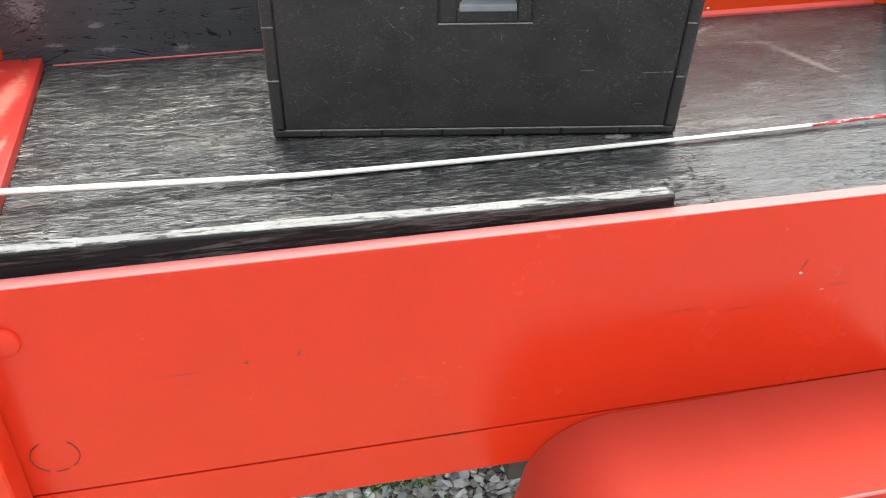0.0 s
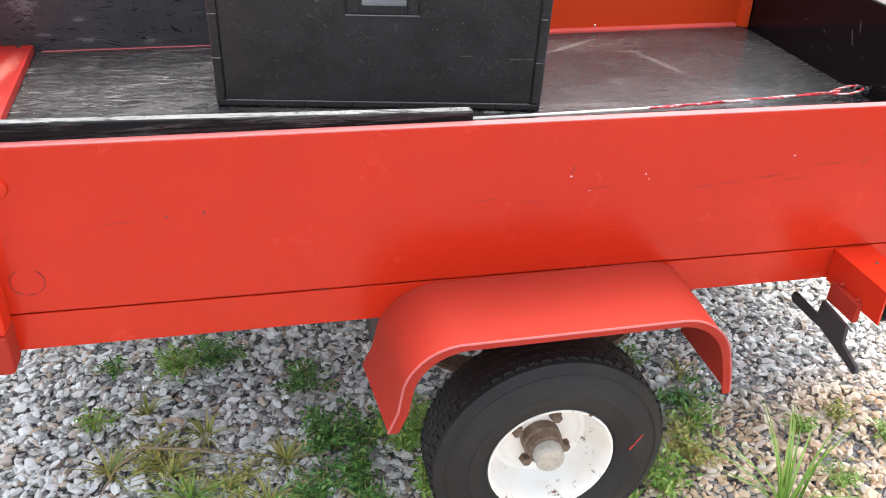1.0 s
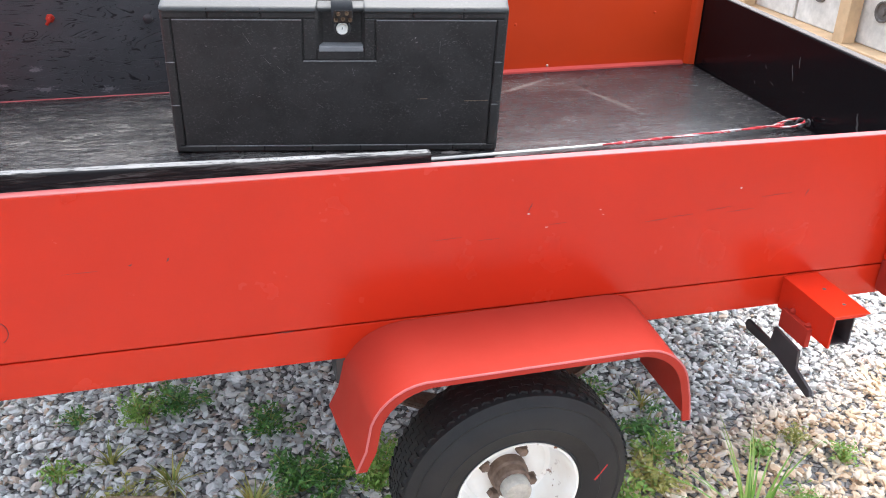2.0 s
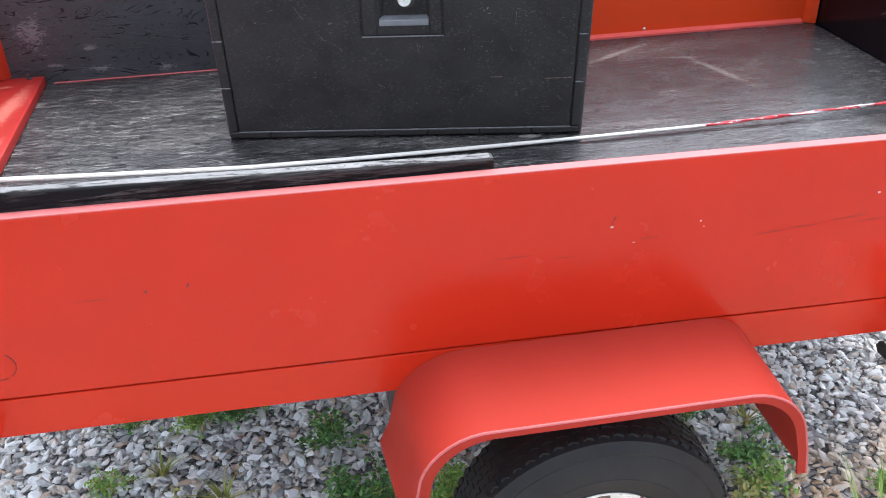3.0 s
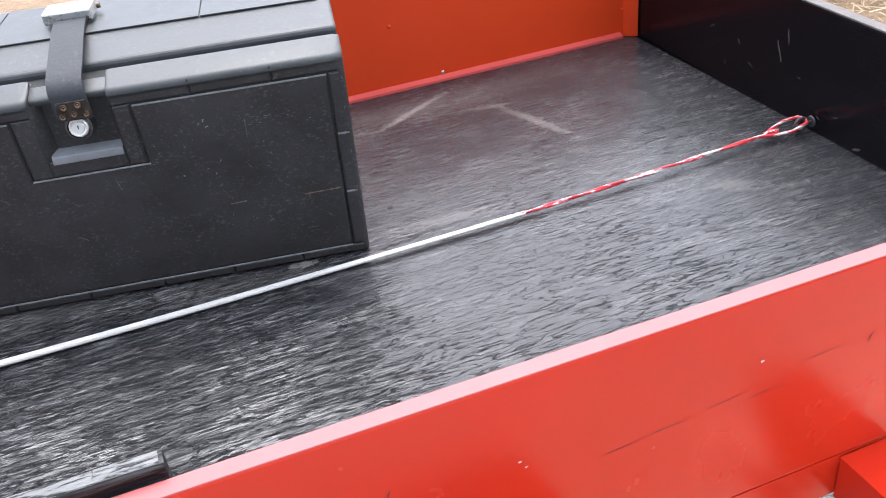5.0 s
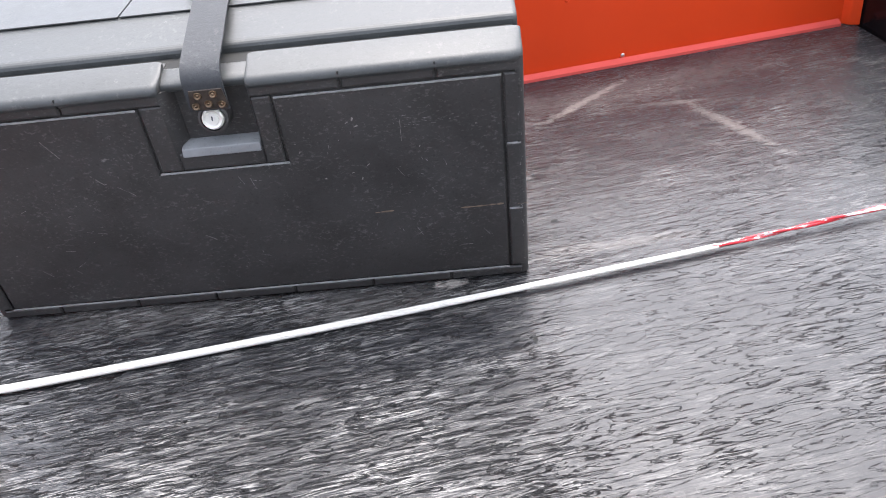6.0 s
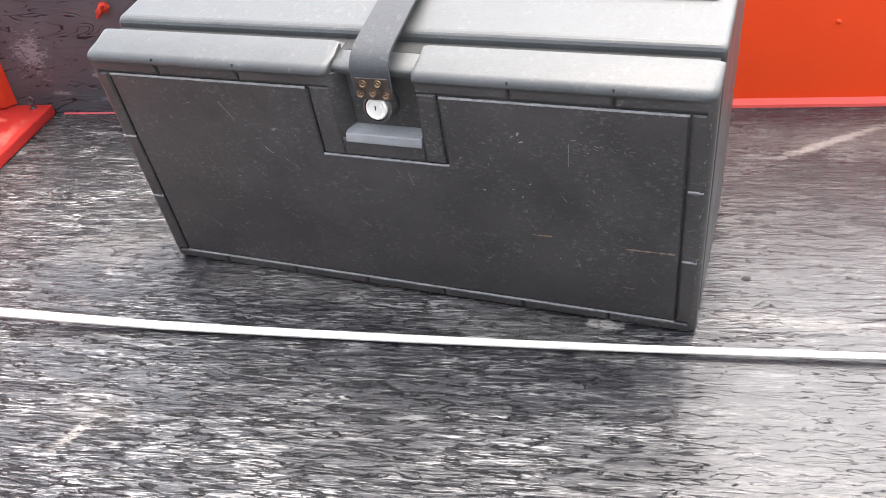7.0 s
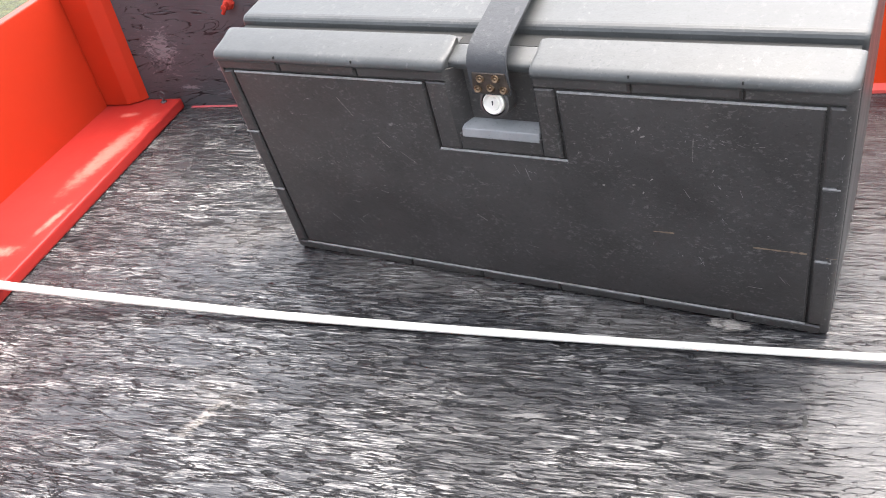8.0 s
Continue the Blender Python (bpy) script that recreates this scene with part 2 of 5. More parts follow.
def simple(name, base, rough, metal=0.0, var=0.25, scale=40.0, bump=0.0004, other=None):
    n = Nodes(name)
    f = n.noise(scale, 5, 0.6)
    col = n.mix(n.ramp(f, [(0.3, 0.0), (0.7, 1.0)]), tuple(c * (1 - var) for c in base), other or tuple(min(1, c * (1 + var)) for c in base))
    return n.done(col, n.ramp(f, [(0.3, max(0.03, rough - 0.08)), (0.7, min(1, rough + 0.08))]), n.bump(n.noise(scale * 3, 3), 0.4, bump), metal)


def stone_material():
    n = Nodes("gravel_stone")
    geo = n.t.nodes.new("ShaderNodeNewGeometry")
    isl = geo.outputs["Random Per Island"]
    n.co = geo.outputs["Position"]
    grey = n.ramp(isl, [(0.0, (0.30, 0.295, 0.285)), (0.2, (0.71, 0.70, 0.68)), (0.6, (0.87, 0.86, 0.83)), (0.8, (0.57, 0.54, 0.50)), (0.9, (0.56, 0.41, 0.29)), (1.0, (0.83, 0.81, 0.77))])
    tan = n.ramp(isl, [(0.0, (0.62, 0.42, 0.25)), (0.4, (0.80, 0.61, 0.40)), (0.7, (0.85, 0.72, 0.55)), (1.0, (0.70, 0.62, 0.55))])
    sep = n.t.nodes.new("ShaderNodeSeparateXYZ")
    n.link(n.co, sep.inputs[0])
    wob = n.math("MULTIPLY", n.math("SUBTRACT", n.noise(5.0, 4), 0.5), 0.4)
    gx = n.math("ADD", n.math("SUBTRACT", n.math("MULTIPLY", sep.outputs[0], 0.25), sep.outputs[1]), wob)
    where = n.ramp(gx, [(0.04, 0.0), (0.18, 0.9)])
    col = n.mix(where, grey, tan)
    grainy = n.noise(160.0, 4)
    col = n.mix(0.2, col, n.mix(grainy, (0.12, 0.12, 0.12), (0.8, 0.8, 0.8)), "OVERLAY")
    return n.done(col, 0.8, n.bump(grainy, 0.4, 0.0015))


def ground_material():
    n = Nodes("gravel_ground")
    n.world_space()
    v = n.voronoi(48.0)
    d = n.voronoi(48.0, feature="DISTANCE_TO_EDGE")
    bw = n.ramp(v.outputs["Color"], [(0.2, (0.30, 0.30, 0.30)), (0.55, (0.50, 0.49, 0.48)), (0.85, (0.66, 0.63, 0.59))])
    stone = n.mix(n.ramp(d.outputs["Distance"], [(0.0, 0.0), (0.12, 1.0)]), (0.07, 0.06, 0.055), bw)
    dirt = n.mix(n.ramp(n.noise(2.0, 6, 0.7), [(0.35, 0.0), (0.65, 1.0)]), (0.14, 0.08, 0.042), (0.25, 0.165, 0.09))
    dirt = n.mix(n.ramp(n.noise(26.0, 5, 0.75), [(0.4, 0.0), (0.7, 0.6)]), dirt, (0.32, 0.235, 0.14))
    sep = n.t.nodes.new("ShaderNodeSeparateXYZ")
    n.link(n.co, sep.inputs[0])
    far = n.math("MAXIMUM", n.math("SUBTRACT", sep.outputs[0], 2.3), n.math("SUBTRACT", sep.outputs[1], 1.9))
    far = n.math("ADD", far, n.math("MULTIPLY", n.math("SUBTRACT", n.noise(1.6, 4), 0.5), 1.2))
    col = n.mix(n.ramp(far, [(0.0, 0.0), (0.35, 1.0)]), stone, dirt)
    # Darker green-brown tone on the ground beyond the end gate.
    back = n.math("ADD", n.math("SUBTRACT", -0.8, sep.outputs[0]), n.math("MULTIPLY", n.math("SUBTRACT", n.noise(2.2, 4), 0.5), 0.8))
    dark_back = n.mix(n.ramp(n.noise(30.0, 5, 0.7), [(0.35, 0.0), (0.65, 1.0)]), (0.03, 0.03, 0.018), (0.08, 0.09, 0.03))
    col = n.mix(n.ramp(back, [(0.0, 0.0), (0.3, 1.0)]), col, dark_back)
    return n.done(col, 0.9, n.bump(n.math("ADD", d.outputs["Distance"], n.noise(70.0, 4)), 0.8, 0.01))


def tyre_material():
    n = Nodes("tyre_rubber")
    f = n.noise(22.0, 5, 0.65)
    dust = n.ramp(n.noise(6.0, 5, 0.6), [(0.4, 0.0), (0.75, 0.5)])
    col = n.mix(f, (0.010, 0.010, 0.011), (0.024, 0.024, 0.024))
    col = n.mix(n.math("MULTIPLY", dust, 0.35), col, (0.07, 0.066, 0.06))
    return n.done(col, 0.62, n.bump(n.noise(260.0, 3), 0.35, 0.0006), spec=0.3)


def rim_material():
    n = Nodes("white_rim_paint")
    rust = n.math("MULTIPLY", n.ramp(n.noise(55.0, 5, 0.7), [(0.58, 0.0), (0.64, 1.0)]), n.ramp(n.noise(14.0, 3), [(0.56, 0.0), (0.66, 1.0)]))
    stain = n.ramp(n.noise(18.0, 4), [(0.45, 0.0), (0.8, 0.4)])
    col = n.mix(stain, (0.88, 0.86, 0.81), (0.70, 0.60, 0.46))
    col = n.mix(rust, col, (0.16, 0.06, 0.03))
    return n.done(col, 0.42, n.bump(n.noise(80.0, 3), 0.2, 0.0006))


def leaf_material(name, c1, c2, c3):
    n = Nodes(name)
    geo = n.t.nodes.new("ShaderNodeNewGeometry")
    col = n.ramp(geo.outputs["Random Per Island"], [(0.0, c1), (0.55, c2), (1.0, c3)])
    n.bsdf.inputs["Transmission Weight"].default_value = 0.0
    n.bsdf.inputs["Subsurface Weight"].default_value = 0.0
    return n.done(col, 0.5, n.bump(n.noise(200.0, 2), 0.3, 0.0004))


def cord_red_material():
    n = Nodes("red_white_cord")
    w = n.voronoi(1.0, n.mapping((26, 260, 260)))
    worn = n.ramp(n.noise(1.0, 4, 0.7, n.mapping((22, 120, 120))), [(0.52, 0.0), (0.56, 1.0)])
    col = n.mix(worn, (0.55, 0.02, 0.03), (0.78, 0.72, 0.70))
    return n.done(col, 0.6, n.bump(w.outputs["Distance"], 0.5, 0.001))


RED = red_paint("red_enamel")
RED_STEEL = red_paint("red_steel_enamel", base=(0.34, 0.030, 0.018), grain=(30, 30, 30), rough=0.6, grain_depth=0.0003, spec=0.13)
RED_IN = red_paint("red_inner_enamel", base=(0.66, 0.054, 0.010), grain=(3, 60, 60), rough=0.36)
BED_SCUFFS = [(0.967, 1.108, 0.30, 0.022, 31, 0.36), (1.165, 0.93, 0.26, 0.030, -72, 0.2), (1.12, 1.04, 0.14, 0.02, -12, 0.14), (0.86, 0.665, 0.28, 0.03, -6, 0.12),
              (0.619, 0.650, 0.055, 0.024, -8, 1.0), (0.017, 0.428, 0.08, 0.020, 62, 0.4), (1.33, 0.52, 0.10, 0.05, -20, 0.12),
              # Wide faint patches: rubbed paint that also lifts the floor's shaded tone.
              (0.20, 0.725, 0.42, 0.13, -9, 0.15), (0.52, 0.640, 0.40, 0.10, -12, 0.15), (-0.10, 0.80, 0.22, 0.12, 15, 0.12), (0.02, 0.47, 0.16, 0.07, -20, 0.10), (1.05, 1.13, 0.80, 0.15, 4, 0.09)]
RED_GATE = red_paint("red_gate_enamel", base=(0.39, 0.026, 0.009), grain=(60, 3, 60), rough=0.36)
# The red is turned pink to paint the sky's reflection on edges.
PINK_EDGE = red_paint("sky_sheen_red_edge", base=(0.47, 0.125, 0.12), grain=(6, 90, 90), rough=0.5, spec=0.2)
PLATE_SCUFFS = [(-0.50, 1.02, 0.30, 0.055, 86, 0.42), (-0.47, 0.80, 0.10, 0.02, 84, 0.45), (-0.52, 0.70, 0.10, 0.05, 20, 0.45), (-0.46, 0.62, 0.06, 0.02, 60, 0.6), (-0.55, 1.17, 0.05, 0.02, 10, 0.4)]
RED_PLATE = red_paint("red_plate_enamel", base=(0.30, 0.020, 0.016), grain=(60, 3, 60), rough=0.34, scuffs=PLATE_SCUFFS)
FLOOR_PLY = painted_bed("black_painted_ply", BED_SCUFFS)
WALL_PLY = wavy_ply("black_wall_ply", [(-0.475, 1.24, 0.685, 0.09, 0.10), (-0.345, 1.24, 0.640, 0.045, 0.022), (-0.33, 1.24, 0.585, 0.08, 0.02), (-0.17, 1.24, 0.575, 0.06, 0.02), (-0.44, 1.24, 0.60, 0.06, 0.012)])
SEAM_RED = red_paint("red_seam_paint", base=(0.55, 0.075, 0.06), grain=(6, 90, 90), rough=0.5, spec=0.2)
END_PLY = black_ply("black_end_board", (60.0, 6.0, 60.0), 0.6, rough=0.12, depth=0.00006, worn=0.004, spec=0.12, open_grain=-0.25, ground_tone=(0.006, 0.005, 0.006))
BATTEN = black_ply("black_batten", (9.0, 110.0, 130.0), 0.6, rough=0.42, depth=0.0022, worn=0.22, spec=0.16, open_grain=0.03, ground_tone=(0.010, 0.008, 0.008))
# Grey tone carries the sky's sheen on the batten's glossy black top.
BATTEN_TOP = black_ply("batten_top_sheen", (30.0, 160.0, 160.0), 0.6, rough=0.28, depth=0.0006, worn=0.7, spec=0.3, ground_tone=(0.12, 0.117, 0.112))
EDGE_GREY = simple("weathered_edge", (0.13, 0.115, 0.105), 0.85)
BOX_BLACK = plastic("black_moulded_plastic", (0.036, 0.033, 0.031), 0.42, 0.5, 0.40)
BOX_LID = plastic("grey_black_lid_plastic", (0.036, 0.037, 0.036), 0.38, 0.22, 0.38, 0.45)
WORN_GLINT = simple("worn_glint_plastic", (0.25, 0.243, 0.235), 0.65, 0, 0.3, 150)
# Far paler than the shell: the ledge's upturned face is coloured as lit.
LEDGE = plastic("scuffed_lit_ledge_plastic", (0.19, 0.19, 0.19), 0.34, 0.3, 0.6)
GASKET = simple("dusty_seam", (0.006, 0.006, 0.006), 0.8, other=(0.018, 0.017, 0.014), scale=140)
RUBBER = plastic("black_rubber_strap", (0.030, 0.031, 0.033), 0.55, 0.2, 0.2)
STEEL = simple("brushed_steel", (0.62, 0.62, 0.60), 0.3, 1.0, 0.12)
NICKEL = simple("dull_nickel", (0.72, 0.69, 0.62), 0.35, 0.35, 0.1)
PLATE = simple("brown_stained_plate", (0.055, 0.042, 0.033), 0.5, 0.3, 0.5, 140)
BRASS = simple("tarnished_brass", (0.15, 0.10, 0.06), 0.42, 0.7, 0.4, 160)
DARK_STEEL = simple("dark_steel", (0.055, 0.049, 0.052), 0.5, 0.3)
RUST = simple("rusty_iron", (0.19, 0.11, 0.07), 0.75, 0.1, 0.5, 70, 0.001, (0.24, 0.17, 0.13))
HUB_GREY = simple("galvanised_cap", (0.48, 0.47, 0.43), 0.5, 0.5, 0.2, 90)
WHITE_RUBBER = simple("white_elastic", (0.68, 0.645, 0.58), 0.55, 0.0, 0.08, 200)
CORD_RED = cord_red_material()
TYRE = tyre_material()
RIM = rim_material()
STONE = stone_material()
GROUND = ground_material()
LEAF = leaf_material("weed_leaf", (0.04, 0.11, 0.025), (0.085, 0.23, 0.04), (0.18, 0.34, 0.07))
LEAF_YELLOW = leaf_material("yellowing_grass", (0.26, 0.27, 0.05), (0.48, 0.41, 0.12), (0.16, 0.24, 0.05))
LEAF_GRASS = leaf_material("grass_blade", (0.12, 0.27, 0.035), (0.24, 0.41, 0.07), (0.36, 0.44, 0.12))
STRAW = leaf_material("dry_straw", (0.40, 0.30, 0.17), (0.28, 0.19, 0.10), (0.48, 0.40, 0.26))
PALE_WOOD = simple("pale_timber", (0.55, 0.38, 0.22), 0.65, 0, 0.18, 9)
WHITE_BLOCK = simple("white_block", (0.60, 0.58, 0.54), 0.8, 0, 0.2, 14)
RED_MARK = simple("red_crayon", (0.55, 0.03, 0.03), 0.7)
SCUFF = simple("pale_scuff", (0.22, 0.205, 0.185), 0.5, 0, 0.3, 120)
TAN_SCUFF = simple("tan_scuff", (0.22, 0.165, 0.11), 0.6, 0, 0.4, 160)
SCRAPE = simple("grey_scrape", (0.20, 0.19, 0.18), 0.5, 0, 0.4, 200)
FAINT = simple("faint_scrape", (0.06, 0.055, 0.055), 0.5, 0, 0.6, 200)
DARK_MARK = simple("dark_mark", (0.10, 0.012, 0.012), 0.6)
PALE_MARK = simple("pale_chip", (0.68, 0.55, 0.5), 0.6)
RED_STAIN = simple("red_overspray", (0.30, 0.03, 0.035), 0.4, 0, 0.3, 120)


# ---------------------------------------------------------------- mesh helpers
def part(name, bm, material, parent=None, label="", smooth=False, normals=True):
    """One mesh object from a bmesh, under a thing or a part."""
    if normals:
        bmesh.ops.recalc_face_normals(bm, faces=bm.faces)
    me = bpy.data.meshes.new(name)
    bm.to_mesh(me)
    bm.free()
    me.materials.append(material)
    if smooth:
        for p in me.polygons:
            p.use_smooth = True
        me.set_sharp_from_angle(angle=radians(38))
    ob = new(name, me)
    if parent:
        ob.parent = parent
    if label:
        ob["label"] = label
    return ob


def empty(name, m, label, category, group=""):
    ob = new(name)
    ob.empty_display_size = 0.1
    ob.matrix_world = m
    return tagged(ob, label, category, group)


def hexa(bm, c):
    """A solid from eight corners: four below, four above, in the same order."""
    v = [bm.verts.new(p) for p in c]
    for f in ((0, 1, 2, 3), (4, 5, 6, 7), (0, 1, 5, 4), (1, 2, 6, 5), (2, 3, 7, 6), (3, 0, 4, 7)):
        bm.faces.new([v[i] for i in f])
    return v


def box(bm, x0, x1, y0, y1, z0, z1, bev=0.0, seg=2):
    b = bmesh.new()
    hexa(b, [(x0, y0, z0), (x1, y0, z0), (x1, y1, z0), (x0, y1, z0), (x0, y0, z1), (x1, y0, z1), (x1, y1, z1), (x0, y1, z1)])
    bmesh.ops.recalc_face_normals(b, faces=b.faces)
    if bev:
        bmesh.ops.bevel(b, geom=b.edges[:], offset=bev, segments=seg, profile=0.6, affect="EDGES")
    join(bm, b)
    return bm


def join(bm, other, m=None):
    if m:
        bmesh.ops.transform(other, matrix=m, verts=other.verts)
    me = bpy.data.meshes.new("tmp")
    other.to_mesh(me)
    other.free()
    bm.from_mesh(me)
    bpy.data.meshes.remove(me)


def quad_wall(bm, foot, top, away, bev=0.003):
    """A board between two foot points and two top points, thickened by the vector away."""
    b = bmesh.new()
    (p, q), (r, s) = foot, top
    w = Vector(away)
    hexa(b, [p, q, Vector(q) + w, Vector(p) + w, r, s, Vector(s) + w, Vector(r) + w])
    bmesh.ops.recalc_face_normals(b, faces=b.faces)
    bmesh.ops.bevel(b, geom=b.edges[:], offset=bev, segments=2, profile=0.6, affect="EDGES")
    join(bm, b)
    return bm


def prism(bm, poly, x0, x1, place, bev=0.0, seg=2):
    """A polygon of (a, b) extruded from x0 to x1; place(x, a, b) gives the point."""
    b = bmesh.new()
    lo = [b.verts.new(place(x0, *p)) for p in poly]
    hi = [b.verts.new(place(x1, *p)) for p in poly]
    b.faces.new(lo)
    b.faces.new(hi[::-1])
    k = len(poly)
    for i in range(k):
        b.faces.new((lo[i], lo[(i + 1) % k], hi[(i + 1) % k], hi[i]))
    bmesh.ops.recalc_face_normals(b, faces=b.faces)
    if bev:
        bmesh.ops.bevel(b, geom=b.edges[:], offset=bev, segments=seg, profile=0.6, affect="EDGES")
    join(bm, b)
    return bm


def inset(poly, d):
    """A counter-clockwise polygon drawn in by d."""
    out, k = [], len(poly)
    for i in range(k):
        p0, p1, p2 = Vector(poly[i - 1]), Vector(poly[i]), Vector(poly[(i + 1) % k])
        e1, e2 = (p1 - p0).normalized(), (p2 - p1).normalized()
        n1, n2 = Vector((-e1.y, e1.x)), Vector((-e2.y, e2.x))
        m = n1 + n2
        out.append(p1 + m * (d / max(0.3, m.dot(n1))))
    return out


def slab(bm, poly, place, d0, d1, cham):
    """A low raised plate on a face: outline at depth d0, chamfered up to d1."""
    k = len(poly)
    rings = [[bm.verts.new(place(p[0], p[1], d)) for p in q] for q, d in ((poly, d0), (poly, d1 - cham), (inset(poly, cham), d1))]
    for a, b in zip(rings, rings[1:]):
        for i in range(k):
            bm.faces.new((a[i], a[(i + 1) % k], b[(i + 1) % k], b[i]))
    bm.faces.new(rings[-1])


def lathe(bm, prof, seg=48, m=Matrix.Identity(4), closed=False):
    """A profile of (radius, along) turned about the local z axis."""
    rings = []
    for r, z in prof:
        rings.append([bm.verts.new(m @ Vector((r * math.cos(2 * math.pi * i / seg), r * math.sin(2 * math.pi * i / seg), z))) for i in range(seg)])
    for a, b in zip(rings, rings[1:]):
        for i in range(seg):
            bm.faces.new((a[i], a[(i + 1) % seg], b[(i + 1) % seg], b[i]))
    if closed:
        bm.faces.new(rings[0])
        bm.faces.new(rings[-1])
    return bm


def tube(bm, pts, rad, seg=8, cap=True):
    """A round tube along points; rad is a number or one for each point."""
    pts = [Vector(p) for p in pts]
    rings = []
    up = Vector((0, 0, 1))
    for i, p in enumerate(pts):
        d = (pts[min(i + 1, len(pts) - 1)] - pts[max(i - 1, 0)]).normalized()
        side = d.cross(up)
        side = side.normalized() if side.length > 1e-4 else Vector((1, 0, 0))
        nor = side.cross(d)
        r = rad[i] if isinstance(rad, (list, tuple)) else rad
        rings.append([bm.verts.new(p + (side * math.cos(t) + nor * math.sin(t)) * r) for t in (2 * math.pi * j / seg for j in range(seg))])
    for a, b in zip(rings, rings[1:]):
        for j in range(seg):
            bm.faces.new((a[j], a[(j + 1) % seg], b[(j + 1) % seg], b[j]))
    if cap:
        bm.faces.new(rings[0])
        bm.faces.new(rings[-1])
    return bm


TO_NEAR = Matrix.Rotation(radians(90), 4, "X")     # local z turned to -y


def bolt(name, at, m, material, parent, r=0.008, h=0.006, sides=16, label=""):
    bm = bmesh.new()
    lathe(bm, [(0.0004, h), (r * 0.55, h * 0.95), (r * 0.9, h * 0.6), (r, h * 0.15), (r, -0.004)], sides, Matrix.Translation(at) @ m)
    return part(name, bm, material, parent, label, smooth=True)


# ---------------------------------------------------------------- ground
FLOOR = 0.555          # top of the trailer's bed
bm = bmesh.new()
edges = [-80, -30, -12, -5, -2, -1, -0.5, 0, 0.5, 1, 1.5, 2, 2.5, 3, 4, 5, 7, 12, 30, 80]
grid = [[bm.verts.new((x, y, -0.012 + (0.012 * noise.noise((x * 1.3, y * 1.3, 0)) if abs(x) < 6 and abs(y) < 6 else 0))) for x in edges] for y in edges]
for j in range(len(edges) - 1):
    for i in range(len(edges) - 1):
        bm.faces.new((grid[j][i], grid[j][i + 1], grid[j + 1][i + 1], grid[j + 1][i]))
ground = part("ground", bm, GROUND)
tagged(ground, "grey gravel yard turning to tan dirt and straw", "ground", kind="structure")


def stones(name, count, x0, x1, y0, y1, smin, smax, label):
    """Loose angular stones: low lumps, each squashed and turned at random."""
    rng = np.random.default_rng(5)
    t = (1 + 5 ** 0.5) / 2
    base = np.array([(-1, t, 0), (1, t, 0), (-1, -t, 0), (1, -t, 0), (0, -1, t), (0, 1, t), (0, -1, -t), (0, 1, -t), (t, 0, -1), (t, 0, 1), (-t, 0, -1), (-t, 0, 1)]) / 1.9
    tri = np.array([(0, 11, 5), (0, 5, 1), (0, 1, 7), (0, 7, 10), (0, 10, 11), (1, 5, 9), (5, 11, 4), (11, 10, 2), (10, 7, 6), (7, 1, 8),
                    (3, 9, 4), (3, 4, 2), (3, 2, 6), (3, 6, 8), (3, 8, 9), (4, 9, 5), (2, 4, 11), (6, 2, 10), (8, 6, 7), (9, 8, 1)])
    pos = np.stack([rng.uniform(x0, x1, count), rng.uniform(y0, y1, count), rng.uniform(-0.012, 0.008, count)], 1)
    size = smin + (smax - smin) * rng.random(count) ** 2.2
    shape = np.stack([rng.uniform(0.85, 1.6, count), rng.uniform(0.55, 1.0, count), rng.uniform(0.3, 0.6, count)], 1)
    jit = rng.uniform(0.6, 1.3, (count, 12, 1))
    v = base[None] * jit * shape[:, None, :]
    for ax in range(3):
        ang = rng.uniform(-0.5, 0.5, count) if ax < 2 else rng.uniform(0, 6.283, count)
        c, s = np.cos(ang)[:, None], np.sin(ang)[:, None]
        i, j = [(1, 2), (0, 2), (0, 1)][ax]
        a, b = v[:, :, i].copy(), v[:, :, j].copy()
        v[:, :, i], v[:, :, j] = a * c - b * s, a * s + b * c
    v = v * size[:, None, None] + pos[:, None, :]
    f = (tri[None] + 12 * np.arange(count)[:, None, None]).reshape(-1, 3)
    me = bpy.data.meshes.new(name)
    me.from_pydata(v.reshape(-1, 3).tolist(), [], f.tolist())
    me.materials.append(STONE)
    ob = new(name, me)
    return tagged(ob, label, "gravel", kind="stuff")


stones("gravel", 62000, -0.9, 2.7, -0.75, 1.5, 0.0056, 0.0140, "loose grey and tan crushed stone on the ground")

# ---------------------------------------------------------------- the trailer
trailer = empty("utility_trailer", pose(0.5, 0.6, 0.0), "small red-painted utility trailer with a black plywood bed", "trailer")
HOME = Matrix.Translation((-0.5, -0.6, 0.0))


def tpart(name, bm, material, label="", smooth=False, parent=None):
    """A part of the trailer, built in world places."""
    bmesh.ops.transform(bm, matrix=HOME, verts=bm.verts)
    return part(name, bm, material, parent or trailer, label, smooth)


def fall(x):
    """The near side of the trailer falls a little towards its front end."""
    return 0.006 - 0.0115 * x


def sunk(bm, extra=0.0):
    for v in bm.verts:
        v.co.z += fall(v.co.x) - extra * v.co.x
    return bm


YF = 1.240             # inner face of the far wall
TOP = 0.797            # top of the near side board
# bed
bm = bmesh.new()
quad_wall(bm, ((-0.66, 0.022, FLOOR - 0.019), (1.556, 0.022, FLOOR - 0.019)), ((-0.66, 0.022, FLOOR), (1.556, 0.022, FLOOR)), (0.02, YF - 0.024, 0), 0.002)
tpart("bed", bm, FLOOR_PLY, "rough plywood bed in worn glossy black paint")
